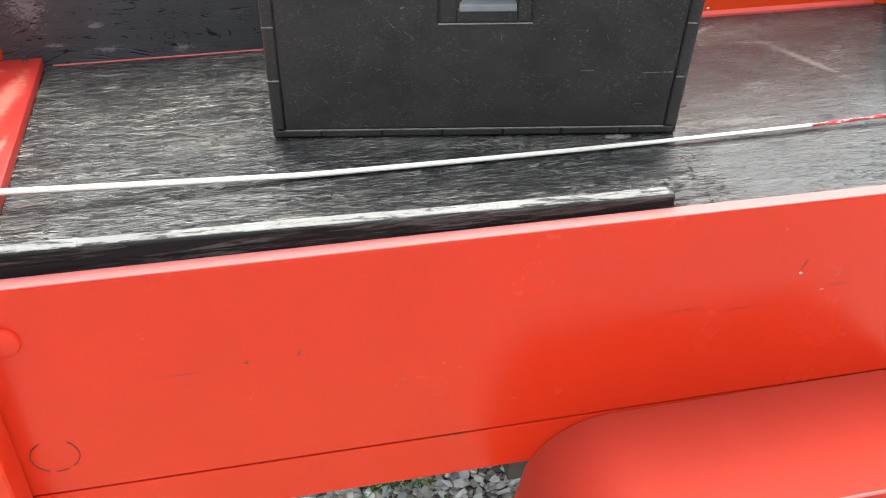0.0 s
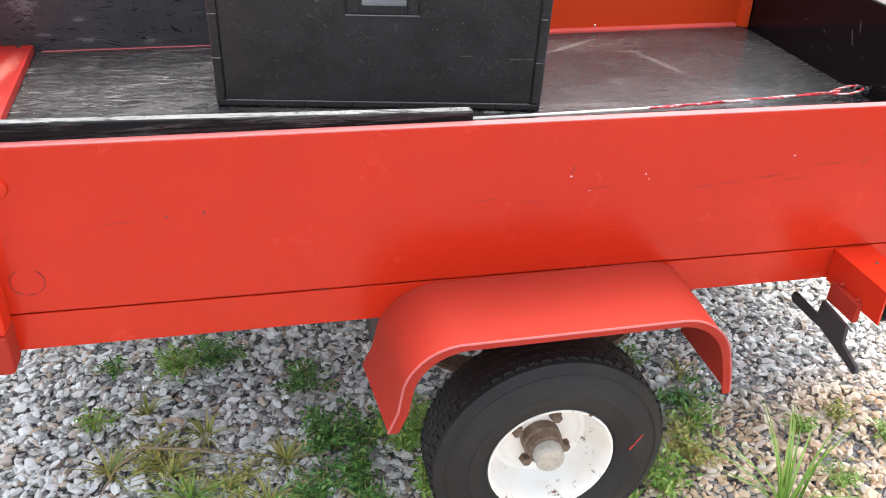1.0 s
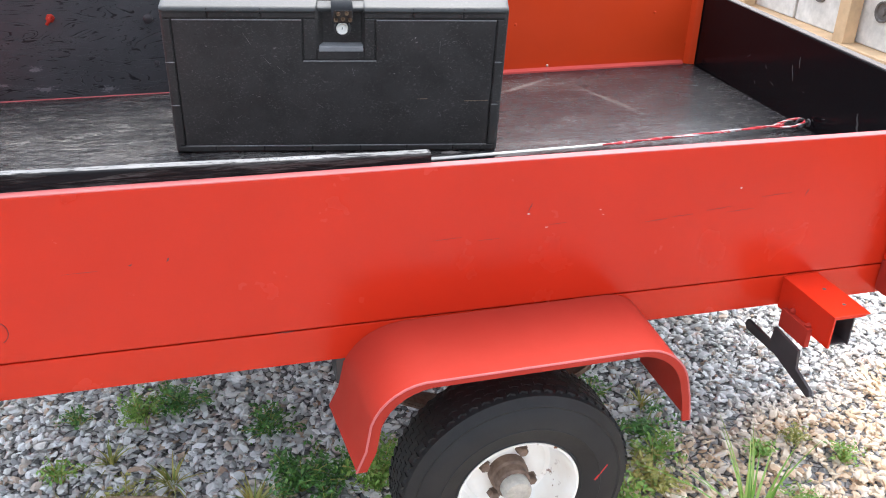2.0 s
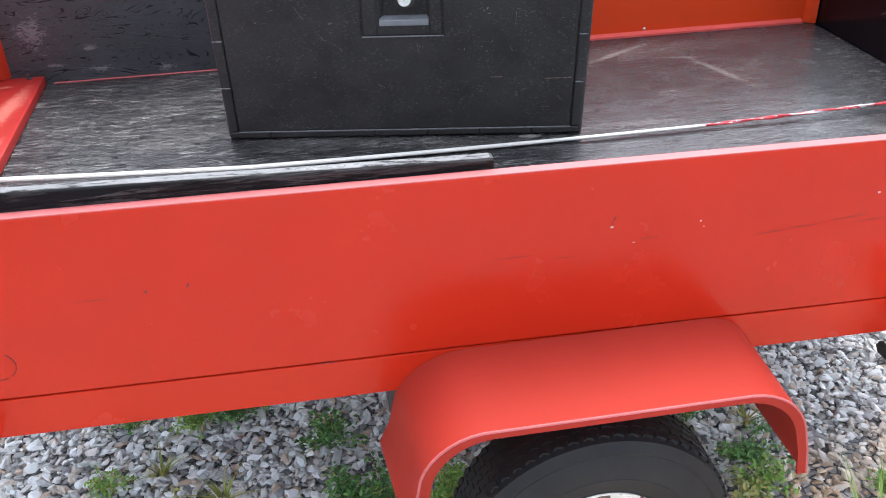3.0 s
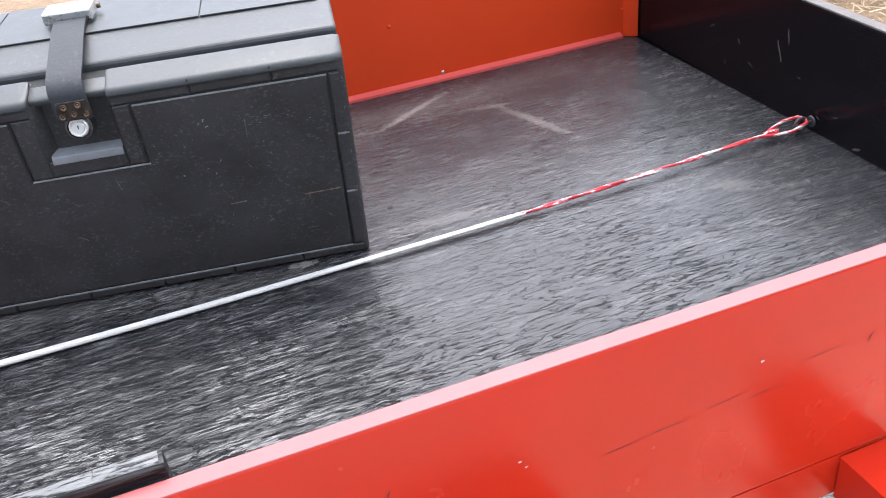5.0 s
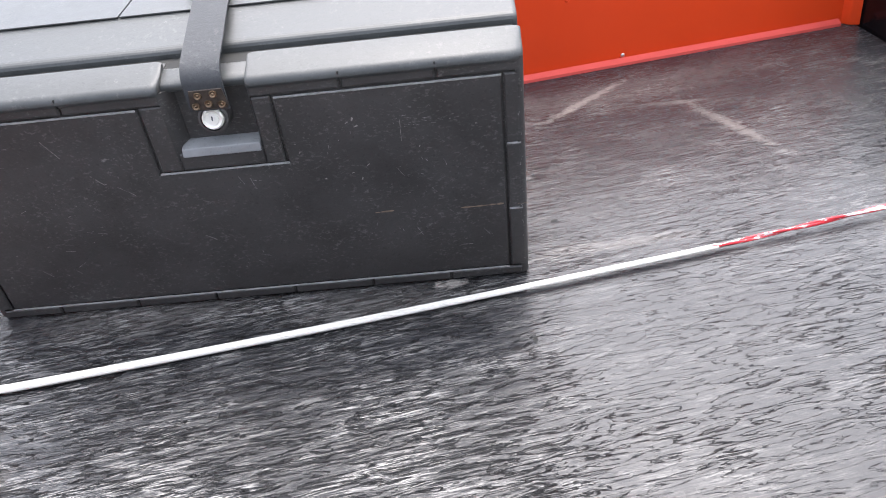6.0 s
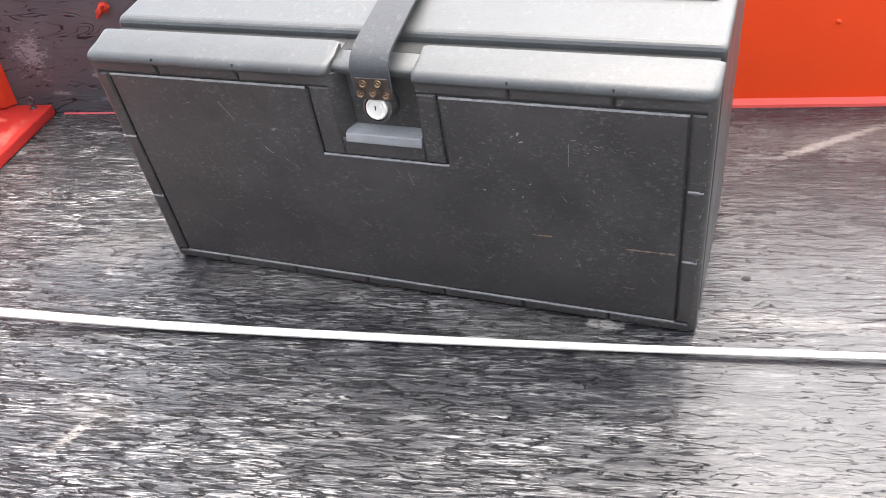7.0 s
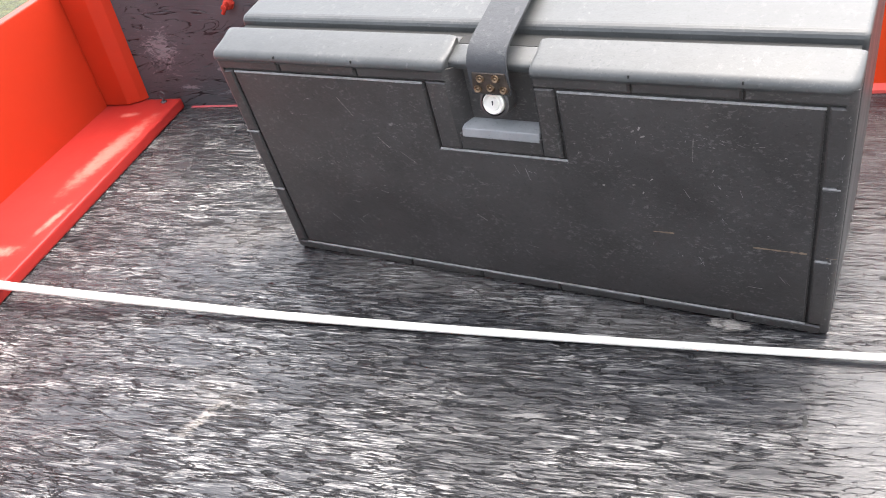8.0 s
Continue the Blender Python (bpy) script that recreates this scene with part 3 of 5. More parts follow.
# near side board and the rail below it
bm = bmesh.new()
box(bm, -0.68, 1.60, 0.0, 0.018, 0.5320, TOP, 0.0025)
edge_bm = bmesh.new()
box(edge_bm, -0.68, 1.60, 0.0005, 0.0178, TOP - 0.001, TOP + 0.0012, 0.0008)
tpart("board_edge", sunk(edge_bm), PINK_EDGE, "pinkish top edge, sky reflection in its colour")
# Out of view; added in black to keep red bounce off the toolbox.
edge_bm = bmesh.new()
box(edge_bm, -0.57, 1.545, 0.0184, 0.0193, FLOOR + 0.001, TOP - 0.012)
tpart("liner", sunk(edge_bm), END_PLY, "unseen inner face of the board, black against red bounce")
side_board = tpart("side_board", sunk(bm), RED, "red-painted side board with scratches")
bm = bmesh.new()
prism(bm, [(0.001, 0.466), (0.050, 0.466), (0.050, 0.471), (0.006, 0.471), (0.006, 0.5290), (0.001, 0.5290)], -0.68, 1.60, lambda x, a, b: (x, a, b), 0.0012)
tpart("frame_rail", sunk(bm), RED, "red steel angle rail")
bm = bmesh.new()
box(bm, -0.66, 1.59, 0.007, 0.045, 0.500, 0.5315, 0.002)
tpart("sill", sunk(bm), RED_STEEL)
# far rail, cross members, axle
bm = bmesh.new()
box(bm, -0.68, 1.60, YF - 0.02, YF + 0.03, 0.466, 0.533, 0.002)
tpart("frame_rail", bm, RED_STEEL)
for x in (-0.55, 0.02, 0.62, 1.2, 1.52):
    bm = bmesh.new()
    box(bm, x, x + 0.04, 0.052, YF - 0.022, 0.475, 0.533, 0.002)
    tpart("cross_member", bm, RED_STEEL)
bm = bmesh.new()
tube(bm, [(0.54, 0.0, 0.228), (0.54, 1.24, 0.228)], 0.022, 16)
tpart("axle", bm, RUST, "rusty round axle", True)
for y in (0.075, 1.16):
    bm = bmesh.new()
    for k, (half, z) in enumerate(((0.27, 0.275), (0.20, 0.268), (0.13, 0.261))):
        pts = [(0.54 + half * s, z + 0.16 * (half * s / 0.27) ** 2 * 0.8) for s in np.linspace(-1, 1, 13)]
        prism(bm, pts + [(p[0], p[1] - 0.006) for p in pts[::-1]], y - 0.022, y + 0.022, lambda x, a, b: (a, x, b))
    tpart("leaf_spring", bm, RUST)
    for x in (0.27, 0.81):
        bm = bmesh.new()
        box(bm, x - 0.02, x + 0.02, y - 0.028, y + 0.028, 0.385, 0.48, 0.003)
        tpart("spring_hanger", bm, DARK_STEEL)
# far wall: black panel and red panel, each capped by the same red top edge
bm = bmesh.new()
box(bm, -0.66, 0.45, YF, YF + 0.019, 0.5345, 0.852, 0.002)
tpart("far_board", bm, WALL_PLY, "black-painted plywood side panel with swirling grain")
bm = bmesh.new()
box(bm, -0.66, 0.452, YF - 0.004, YF + 0.022, 0.8525, 0.862, 0.002)
tpart("top_edge", bm, RED)
bm = bmesh.new()
box(bm, 0.4505, 1.60, YF, YF + 0.019, 0.5345, 0.862, 0.002)
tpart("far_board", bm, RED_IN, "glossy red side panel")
bm = bmesh.new()
prism(bm, [(YF - 0.0005, FLOOR + 0.0005), (YF - 0.014, FLOOR + 0.0005), (YF - 0.013, FLOOR + 0.006), (YF - 0.0005, FLOOR + 0.012)], 0.46, 1.545, lambda x, a, b: (x, a, b))
tpart("paint_seam", bm, SEAM_RED, "pinkish red paint line along the foot")
bm = bmesh.new()
prism(bm, [(YF - 0.0005, FLOOR + 0.0005), (YF - 0.004, FLOOR + 0.0005), (YF - 0.0005, FLOOR + 0.003)], -0.45, 0.45, lambda x, a, b: (x, a, b))
tpart("paint_seam", bm, RED_STAIN)
# corner battens in the far corners
bm = bmesh.new()
prism(bm, [(-0.66, YF - 0.0005), (-0.545, YF - 0.0005), (-0.555, YF - 0.016), (-0.58, YF - 0.030), (-0.66, YF - 0.030)], FLOOR + 0.024, 0.86, lambda x, a, b: (a, b, x), 0.002)
tpart("corner_batten", bm, RED_GATE)
bm = bmesh.new()
prism(bm, [(1.551, YF - 0.0005), (1.579, YF - 0.0005), (1.579, YF - 0.024), (1.560, YF - 0.017)], FLOOR + 0.001, 0.86, lambda x, a, b: (a, b, x), 0.002)
tpart("corner_batten", bm, RED_IN)
# black end board, a little askew
bm = bmesh.new()
quad_wall(bm, ((1.546, 0.021, 0.5345), (1.583, YF - 0.001, 0.5345)), ((1.546, 0.021, 0.766), (1.583, YF - 0.001, 0.784)), (0.022, 0, 0), 0.002)
end_board = tpart("end_board", bm, END_PLY, "glossy black end board with white scrapes")
bm = bmesh.new()
quad_wall(bm, ((1.546, 0.021, 0.7665), (1.583, YF - 0.001, 0.7845)), ((1.546, 0.021, 0.770), (1.583, YF - 0.001, 0.788)), (0.022, 0, 0), 0.001)
tpart("top_edge", bm, EDGE_GREY, "weathered bare top edge")
# red end gate and the red plate at its foot
bm = bmesh.new()
quad_wall(bm, ((-0.585, 0.021, FLOOR + 0.0005), (-0.632, YF - 0.0305, FLOOR + 0.0005)), ((-0.59, 0.021, 0.832), (-0.637, YF - 0.0305, 0.832)), (-0.022, 0, 0), 0.003)
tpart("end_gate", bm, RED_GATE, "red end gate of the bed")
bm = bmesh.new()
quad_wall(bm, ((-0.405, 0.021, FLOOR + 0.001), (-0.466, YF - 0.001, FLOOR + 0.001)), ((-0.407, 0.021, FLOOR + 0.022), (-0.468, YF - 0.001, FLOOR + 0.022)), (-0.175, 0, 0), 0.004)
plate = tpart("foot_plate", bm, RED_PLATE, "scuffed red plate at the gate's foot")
# stake posts outside
for x0, x1 in ((-0.375, -0.289), (1.297, 1.383)):
    bm = bmesh.new()
    box(bm, x0, x1, -0.045, -0.0005, 0.5325, 0.79, 0.006, 3)
    post = tpart("stake_post", bm, RED)
    bm = bmesh.new()
    box(bm, x0, x1, -0.048, 0.0005, 0.466, 0.5315, 0.006, 3)
    tpart("post_shoe", bm, RED_STEEL)
bolt("carriage_bolt", HOME @ Vector((-0.266, 0.0, 0.748)), TO_NEAR, RED, trailer, 0.016, 0.008, 24, "painted-over bolt with a torn washer")
bolt("carriage_bolt", HOME @ Vector((1.312, -0.048, 0.515)), TO_NEAR, RED_STEEL, trailer, 0.007, 0.005)
bolt("carriage_bolt", HOME @ Vector((1.355, -0.048, 0.500)), TO_NEAR, RED_STEEL, trailer, 0.007, 0.005)
for a0, a1 in ((-0.9, 0.9), (2.1, 4.3), (4.6, 5.1)):
    bm = bmesh.new()
    tube(bm, [(-0.256 + 0.024 * math.cos(t), -0.0003, 0.595 + 0.022 * math.sin(t)) for t in np.linspace(a0, a1, 9)], 0.0007, 5)
    tpart("paint_crack", bm, DARK_MARK, "cracked paint ring round a plugged bolt hole")
# batten behind the side board
bm = bmesh.new()
prism(bm, [(0.0195, 0.742), (0.0395, 0.742), (0.0395, 0.816), (0.0375, 0.819), (0.0215, 0.819), (0.0195, 0.817)], -0.56, 0.408, lambda x, a, b: (x, a, b), 0.0012)
tpart("batten", sunk(bm, 0.017), BATTEN, "black-painted batten along the inside of the board")
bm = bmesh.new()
sheen_rnd = random.Random(4)
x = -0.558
while x < 0.395:                             # pale stretches painted for the sky's sheen on the batten's top
    ln = min(sheen_rnd.uniform(0.03, 0.16), 0.404 - x)
    a, b = 0.0212 + sheen_rnd.uniform(0, 0.0015), 0.0380 - sheen_rnd.uniform(0, 0.002)
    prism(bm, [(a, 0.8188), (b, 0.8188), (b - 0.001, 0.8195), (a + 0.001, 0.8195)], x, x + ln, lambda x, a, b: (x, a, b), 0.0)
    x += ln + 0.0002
tpart("highlight_edge", sunk(bm, 0.017), BATTEN_TOP, "pale grey top of the batten, sky sheen in its colour")

# fender: rolled sheet with a turned-down lip
def fender_profile():
    pts = [(0.240, 0.378), (0.256, 0.415)]
    for t in np.linspace(160, 95, 8):
        pts.append((0.362 + 0.103 * math.cos(radians(t)), 0.4295 + 0.1005 * math.sin(radians(t))))
    for t in np.linspace(88, 15, 9):
        pts.append((0.708 + 0.093 * math.cos(radians(t)), 0.4365 + 0.0935 * math.sin(radians(t))))
    return pts + [(0.808, 0.42), (0.815, 0.374)]


def fender(y_in, y_out):
    s = 1 if y_out < y_in else -1
    prof = fender_profile()
    mid = Vector((0.53, 0.40))
    inner = [Vector(p) + (mid - Vector(p)).normalized() * 0.004 for p in prof]
    low = [Vector(p) + (mid - Vector(p)).normalized() * 0.015 for p in prof]
    bm = bmesh.new()
    lines = [[(p[0], y_in, p[1]) for p in prof], [(p[0], y_in - s * 0.004, p[1]) for p in prof],
             [(p[0], y_out + s * 0.012, p[1]) for p in prof], [(p[0], y_out + s * 0.005, p[1]) for p in prof],
             [(q[0] + (p[0] - q[0]) * 0.75, y_out + s * 0.0012, q[1] + (p[1] - q[1]) * 0.75) for p, q in zip(prof, inner)],
             [(q[0], y_out, q[1]) for q in inner],
             [(q[0], y_out - s * 0.001, q[1]) for q in low], [(q[0], y_out + s * 0.003, q[1]) for q in low],
             [(q[0], y_out + s * 0.004, q[1]) for q in inner], [(q[0], y_in, q[1]) for q in inner]]
    k = len(prof)
    for ln in lines:                         # the rear skirt is cut askew: longer at the board than at the lip
        for i in range(9):
            x, y, z = ln[i]
            f = (y - y_in) / (y_out - y_in)
            ln[i] = (x + (-0.011 + 0.017 * f) * (1 - i / 9), y, z)
        for i in range(k - 12, k - 4):
            x, y, z = ln[i]
            ln[i] = (x + 0.012 * (1 - (y - y_in) / (y_out - y_in)) * math.sin(math.pi * (i - k + 13) / 9), y, z)
    rows = [[bm.verts.new(c) for c in ln] for ln in lines]
    for a, b in zip(rows, rows[1:] + rows[:1]):
        for i in range(len(prof) - 1):
            bm.faces.new((a[i], a[i + 1], b[i + 1], b[i]))
    for end in (0, -1):
        bm.faces.new([r[end] for r in rows])
    return bm


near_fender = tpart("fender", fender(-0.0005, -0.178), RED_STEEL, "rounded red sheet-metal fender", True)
# Thin pink bead added along the lip as its painted highlight.
bm = bmesh.new()
tube(bm, [(p[0] + 0.0057 * max(0.0, 1 - i / 9), -0.1755, p[1] - 0.0008) for i, p in enumerate(fender_profile())], 0.0022, 6)
bmesh.ops.transform(bm, matrix=HOME, verts=bm.verts)
part("lip_highlight", bm, PINK_EDGE, near_fender, "", True)
tpart("fender", fender(YF + 0.031, YF + 0.208), RED_STEEL, "", True)

# wheels
def wheel(at, spin):
    m = Matrix.Translation(at) @ spin        # local z points outwards
    hub = new("wheel")
    hub.parent = trailer
    hub.matrix_local = HOME @ m
    bm = bmesh.new()
    prof = [(0.106, -0.040), (0.116, -0.052), (0.150, -0.062), (0.182, -0.058), (0.2005, -0.048), (0.205, -0.046), (0.2095, -0.03), (0.2105, 0.0), (0.2095, 0.03),
            (0.205, 0.046), (0.2005, 0.048), (0.190, 0.0555), (0.186, 0.0540), (0.178, 0.0590), (0.160, 0.0622), (0.150, 0.0625), (0.1485, 0.0640), (0.146, 0.0625), (0.128, 0.0590), (0.1185, 0.0545),
            (0.1165, 0.0560), (0.1135, 0.0530), (0.106, 0.044)]
    lathe(bm, prof, 96)
    tyre = part("tyre", bm, TYRE, hub, "black tyre with a zigzag tread, dusty", True)
    bm = bmesh.new()
    for k in range(60):
        for row, (z, ph) in enumerate(((-0.034, 0), (-0.017, 0.5), (0.0, 0.0), (0.017, 0.5), (0.034, 0))):
            t0 = (k + ph) * 2 * math.pi / 60
            q = []
            for dt, dz in ((-0.034, -0.005), (0.006, -0.0075), (0.034, -0.002), (0.034, 0.005), (0.006, 0.0025), (-0.034, 0.0065)):
                q.append((t0 + dt, z + dz))
            lo = [bm.verts.new((0.206 * math.cos(t), 0.206 * math.sin(t), zz)) for t, zz in q]
            hi = [bm.verts.new((0.2114 * math.cos(t), 0.2114 * math.sin(t), zz)) for t, zz in q]
            bm.faces.new(hi)
            for i in range(6):
                bm.faces.new((lo[i], lo[(i + 1) % 6], hi[(i + 1) % 6], hi[i]))
    part("tread", bm, TYRE, tyre)
    bm = bmesh.new()
    lathe(bm, [(0.1115, 0.044), (0.1135, 0.0500), (0.1120, 0.0535), (0.1085, 0.0530), (0.105, 0.047), (0.102, 0.034), (0.099, 0.012), (0.094, -0.008), (0.086, -0.018),
               (0.077, -0.0185), (0.070, -0.013), (0.060, -0.0105), (0.044, -0.0105), (0.036, -0.0125), (0.030, -0.013), (0.001, -0.013)], 64)
    rim = part("rim", bm, RIM, hub, "white-painted steel rim with rust stains", True)
    bm = bmesh.new()
    lathe(bm, [(0.036, -0.016), (0.0355, 0.006), (0.032, 0.010), (0.0315, 0.026), (0.027, 0.030)], 32)
    part("hub", bm, RUST, hub, "rusty wheel hub", True)
    bm = bmesh.new()
    lathe(bm, [(0.0262, 0.028), (0.0262, 0.048), (0.0235, 0.0525), (0.0003, 0.0535)], 32)
    part("hub_cap", bm, HUB_GREY, hub, "dull grey grease cap", True)
    for k in range(4):
        t = radians(62 + 90 * k)
        bm = bmesh.new()
        lathe(bm, [(0.0125, -0.0125), (0.0125, -0.010), (0.0102, -0.009), (0.0098, 0.002), (0.0075, 0.0045), (0.0003, 0.0045)], 6, Matrix.Translation((0.052 * math.cos(t), 0.052 * math.sin(t), 0)))
        part("lug_nut", bm, RUST, rim, "rusty lug nut")
    return hub


wheel((0.535, -0.077, 0.226), TO_NEAR)
wheel((0.535, YF + 0.077, 0.226), Matrix.Rotation(radians(-90), 4, "X"))
bm = bmesh.new()
tube(bm, [(0.673, -0.1397, 0.238), (0.694, -0.1385, 0.268)], 0.0016, 6)
tpart("crayon_mark", bm, RED_MARK, "short red crayon stroke on the tyre")

# light bracket beside the fender
bm = bmesh.new()
box(bm, 1.085, 1.0895, -0.148, -0.0005, 0.456, 0.5182, 0.001)
box(bm, 1.0897, 1.150, -0.148, -0.0005, 0.5140, 0.5182, 0.001)
tpart("light_bracket", bm, RED, "red steel channel bracket with an open end")
bm = bmesh.new()
box(bm, 1.128, 1.1315, -0.145, -0.0005, 0.456, 0.5135, 0.001)
box(bm, 1.0897, 1.1278, -0.140, -0.0005, 0.456, 0.4595, 0.001)
tpart("inner_angle", bm, DARK_STEEL, "dark steel angle inside the bracket")
bm = bmesh.new()
box(bm, 1.083, 1.156, -0.150, -0.001, 0.5185, 0.522, 0.001)
tpart("cover_plate", bm, RED)
for y, z in ((-0.047, 0.474), (-0.094, 0.471)):
    bolt("hex_bolt", HOME @ Vector((1.085, y, z)), Matrix.Rotation(radians(-90), 4, "Y"), RED_STEEL, trailer, 0.006, 0.009, 6)
for y in (-0.06, -0.115):
    bolt("hex_bolt", HOME @ Vector((1.128, y, 0.5215)), Matrix.Identity(4), DARK_STEEL, trailer, 0.004, 0.0012, 10)
bm = bmesh.new()
box(bm, 1.074, 1.0845, -0.105, -0.028, 0.432, 0.470, 0.001)
tpart("hanger_plate", bm, RED_STEEL)
bm = bmesh.new()
prism(bm, [(0.052, 0.398), (0.058, 0.385), (0.050, 0.376), (-0.045, 0.378), (-0.150, 0.355), (-0.156, 0.362), (-0.152, 0.372), (-0.106, 0.388), (-0.102, 0.424), (-0.028, 0.430), (-0.024, 0.396)], 1.067, 1.0735, lambda x, a, b: (x, a, b), 0.001)
tpart("lamp_plate", bm, DARK_STEEL, "bent dark steel plate")

# hardware inside the bed
def eye_bolt(at, m, material, label, ring=0.012, wire=0.0035):
    bm = bmesh.new()
    lathe(bm, [(0.0003, 0.004), (0.009, 0.004), (0.011, 0.002), (0.011, -0.001)], 20)
    tube(bm, [(0, 0, 0.0), (0, 0, 0.014)], wire, 10)
    tube(bm, [(ring * math.sin(t), 0, 0.014 + ring - ring * math.cos(t)) for t in np.linspace(0, 2 * math.pi, 21)], wire, 8)
    bmesh.ops.transform(bm, matrix=Matrix.Translation(at) @ m, verts=bm.verts)
    return tpart("eye_bolt", bm, material, label, True)


TO_LEFT = Matrix.Rotation(radians(-90), 4, "Y")
eye_bolt((1.566, 0.615, 0.572), TO_LEFT, DARK_STEEL, "black steel eye bolt in the end board")
eye_bolt((-0.500, YF - 0.018, FLOOR + 0.0225), Matrix.Scale(0.6, 4), DARK_STEEL, "small dark bolt through the plate")
bm = bmesh.new()
lathe(bm, [(0.011, -0.001), (0.0115, 0.006), (0.009, 0.008), (0.009, 0.014), (0.006, 0.017), (0.006, 0.026), (0.0003, 0.027)], 6, Matrix.Translation((-0.286, YF, 0.770)) @ TO_NEAR)
tube(bm, [(-0.295, YF - 0.018, 0.757), (-0.277, YF - 0.020, 0.781)], 0.004, 8)
tpart("wing_bolt", bm, RED_STEEL, "red-painted bolt with a nut")
bolt("carriage_bolt", HOME @ Vector((-0.048, YF, 0.758)), TO_NEAR, DARK_STEEL, trailer, 0.013, 0.006, 20, "black bolt head on the panel")
bolt("carriage_bolt", HOME @ Vector((-0.04, YF, 0.640)), TO_NEAR, DARK_STEEL, trailer, 0.007, 0.003, 12)
for x, z in ((1.09, 0.572), (1.43, 0.72), (1.55, 0.62), (0.98, 0.70)):
    bolt("screw", HOME @ Vector((x, YF, z)), TO_NEAR, STEEL if z < 0.58 else RED_IN, trailer, 0.0045, 0.003, 10)
for x, y in ((-0.53, 0.70), (-0.60, 0.76)):
    bolt("screw", HOME @ Vector((x, y, FLOOR + 0.022)), Matrix.Identity(4), RED_IN, trailer, 0.009, 0.003, 14)


def flat_marks(name, marks, plane, material, parent_label=""):
    """Thin worn marks on a surface: each (a, b, length, width, angle) in the plane's two axes."""
    rnd = random.Random(len(marks) * 7 + 1)
    for a, b, ln, wd, ang in marks:
        bm = bmesh.new()
        c, s = math.cos(radians(ang)), math.sin(radians(ang))
        n = max(3, int(ln / 0.008))
        up, lo = [], []
        for i in range(n + 1):
            f = i / n - 0.5
            w = wd * (0.35 + 0.65 * (1 - (2 * f) ** 2)) * rnd.uniform(0.5, 1.1) / 2
            j = rnd.uniform(-0.25, 0.25) * wd
            up.append(bm.verts.new(plane(a + f * ln * c - (w + j) * s, b + f * ln * s + (w + j) * c)))
            lo.append(bm.verts.new(plane(a + f * ln * c + (w - j) * s, b + f * ln * s - (w - j) * c)))
        for i in range(n):
            bm.faces.new((up[i], up[i + 1], lo[i + 1], lo[i]))
        tpart(name, bm, material, parent_label)


near_plane = lambda a, b: (a, -0.0004, b + fall(a) * 0.5)
floor_plane = lambda a, b: (a, b, FLOOR + 0.0006)
flat_marks("scratch", [(0.569, 0.715, 0.016, 0.0022, 65), (0.62, 0.681, 0.03, 0.0012, 3), (0.80, 0.669, 0.05, 0.0010, 4), (0.85, 0.673, 0.04, 0.0011, 3), (0.92, 0.680, 0.05, 0.0012, 5), (0.96, 0.672, 0.06, 0.0010, 2),
                       (1.03, 0.696, 0.06, 0.0012, 3), (1.092, 0.695, 0.014, 0.0025, 70), (-0.05, 0.681, 0.006, 0.003, 30), (0.003, 0.684, 0.008, 0.003, 60), (0.43, 0.672, 0.05, 0.0008, 2), (0.50, 0.664, 0.04, 0.0008, 1),
                       (-0.12, 0.676, 0.05, 0.0008, 1), (0.165, 0.533, 0.03, 0.002, 2)], near_plane, DARK_MARK)
flat_marks("chip", [(0.567, 0.703, 0.005, 0.0035, 0), (0.694, 0.699, 0.0035, 0.003, 0), (0.956, 0.715, 0.0045, 0.004, 0), (0.60, 0.676, 0.006, 0.002, 0), (0.70, 0.69, 0.003, 0.002, 0)], near_plane, PALE_MARK)
flat_marks("speck", [(0.800, 0.749, 0.012, 0.008, 30), (0.79, 0.715, 0.02, 0.002, 60), (0.81, 0.70, 0.02, 0.002, 40), (0.70, 0.505, 0.018, 0.007, 85), (0.98, 0.33, 0.006, 0.005, 0)], floor_plane, GASKET)
skew = lambda y, z: (1.5459 + 0.0304 * (y - 0.021) - 0.0006, y, z)
flat_marks("scrape", [(0.70, 0.705, 0.03, 0.006, 80), (0.72, 0.672, 0.04, 0.006, 70), (0.44, 0.63, 0.05, 0.008, 75), (0.84, 0.655, 0.012, 0.004, 60), (0.93, 0.662, 0.02, 0.002, -30), (0.60, 0.585, 0.01, 0.003, 20),
                      (0.56, 0.60, 0.015, 0.002, -20), (0.50, 0.565, 0.02, 0.006, -30), (0.80, 0.62, 0.02, 0.002, 20), (0.88, 0.60, 0.01, 0.003, 50), (0.34, 0.72, 0.012, 0.005, 60), (0.66, 0.64, 0.008, 0.003, 0)], skew, FAINT)

# ---------------------------------------------------------------- toolbox
TB = pose(-0.0025, 0.7737, FLOOR + 0.001, 0, 0, -10.7)
toolbox = empty("toolbox", TB, "black moulded plastic toolbox with a rubber strap latch", "toolbox")
LEN, LEAN_OUT = 0.748, 0.158


def drawn(u, h):
    """The moulding's draft: the ends lean a little from foot to lid."""
    k, t = h / 0.32, u / LEN
    return u + (0.004 + 0.010 * k) * (1 - t) + (-0.004 + 0.005 * k) * t


def front(u, h, d):
    """A point on the leaning front, d outwards from it."""
    return (drawn(u, h), -LEAN_OUT * h - d, h + d * LEAN_OUT)


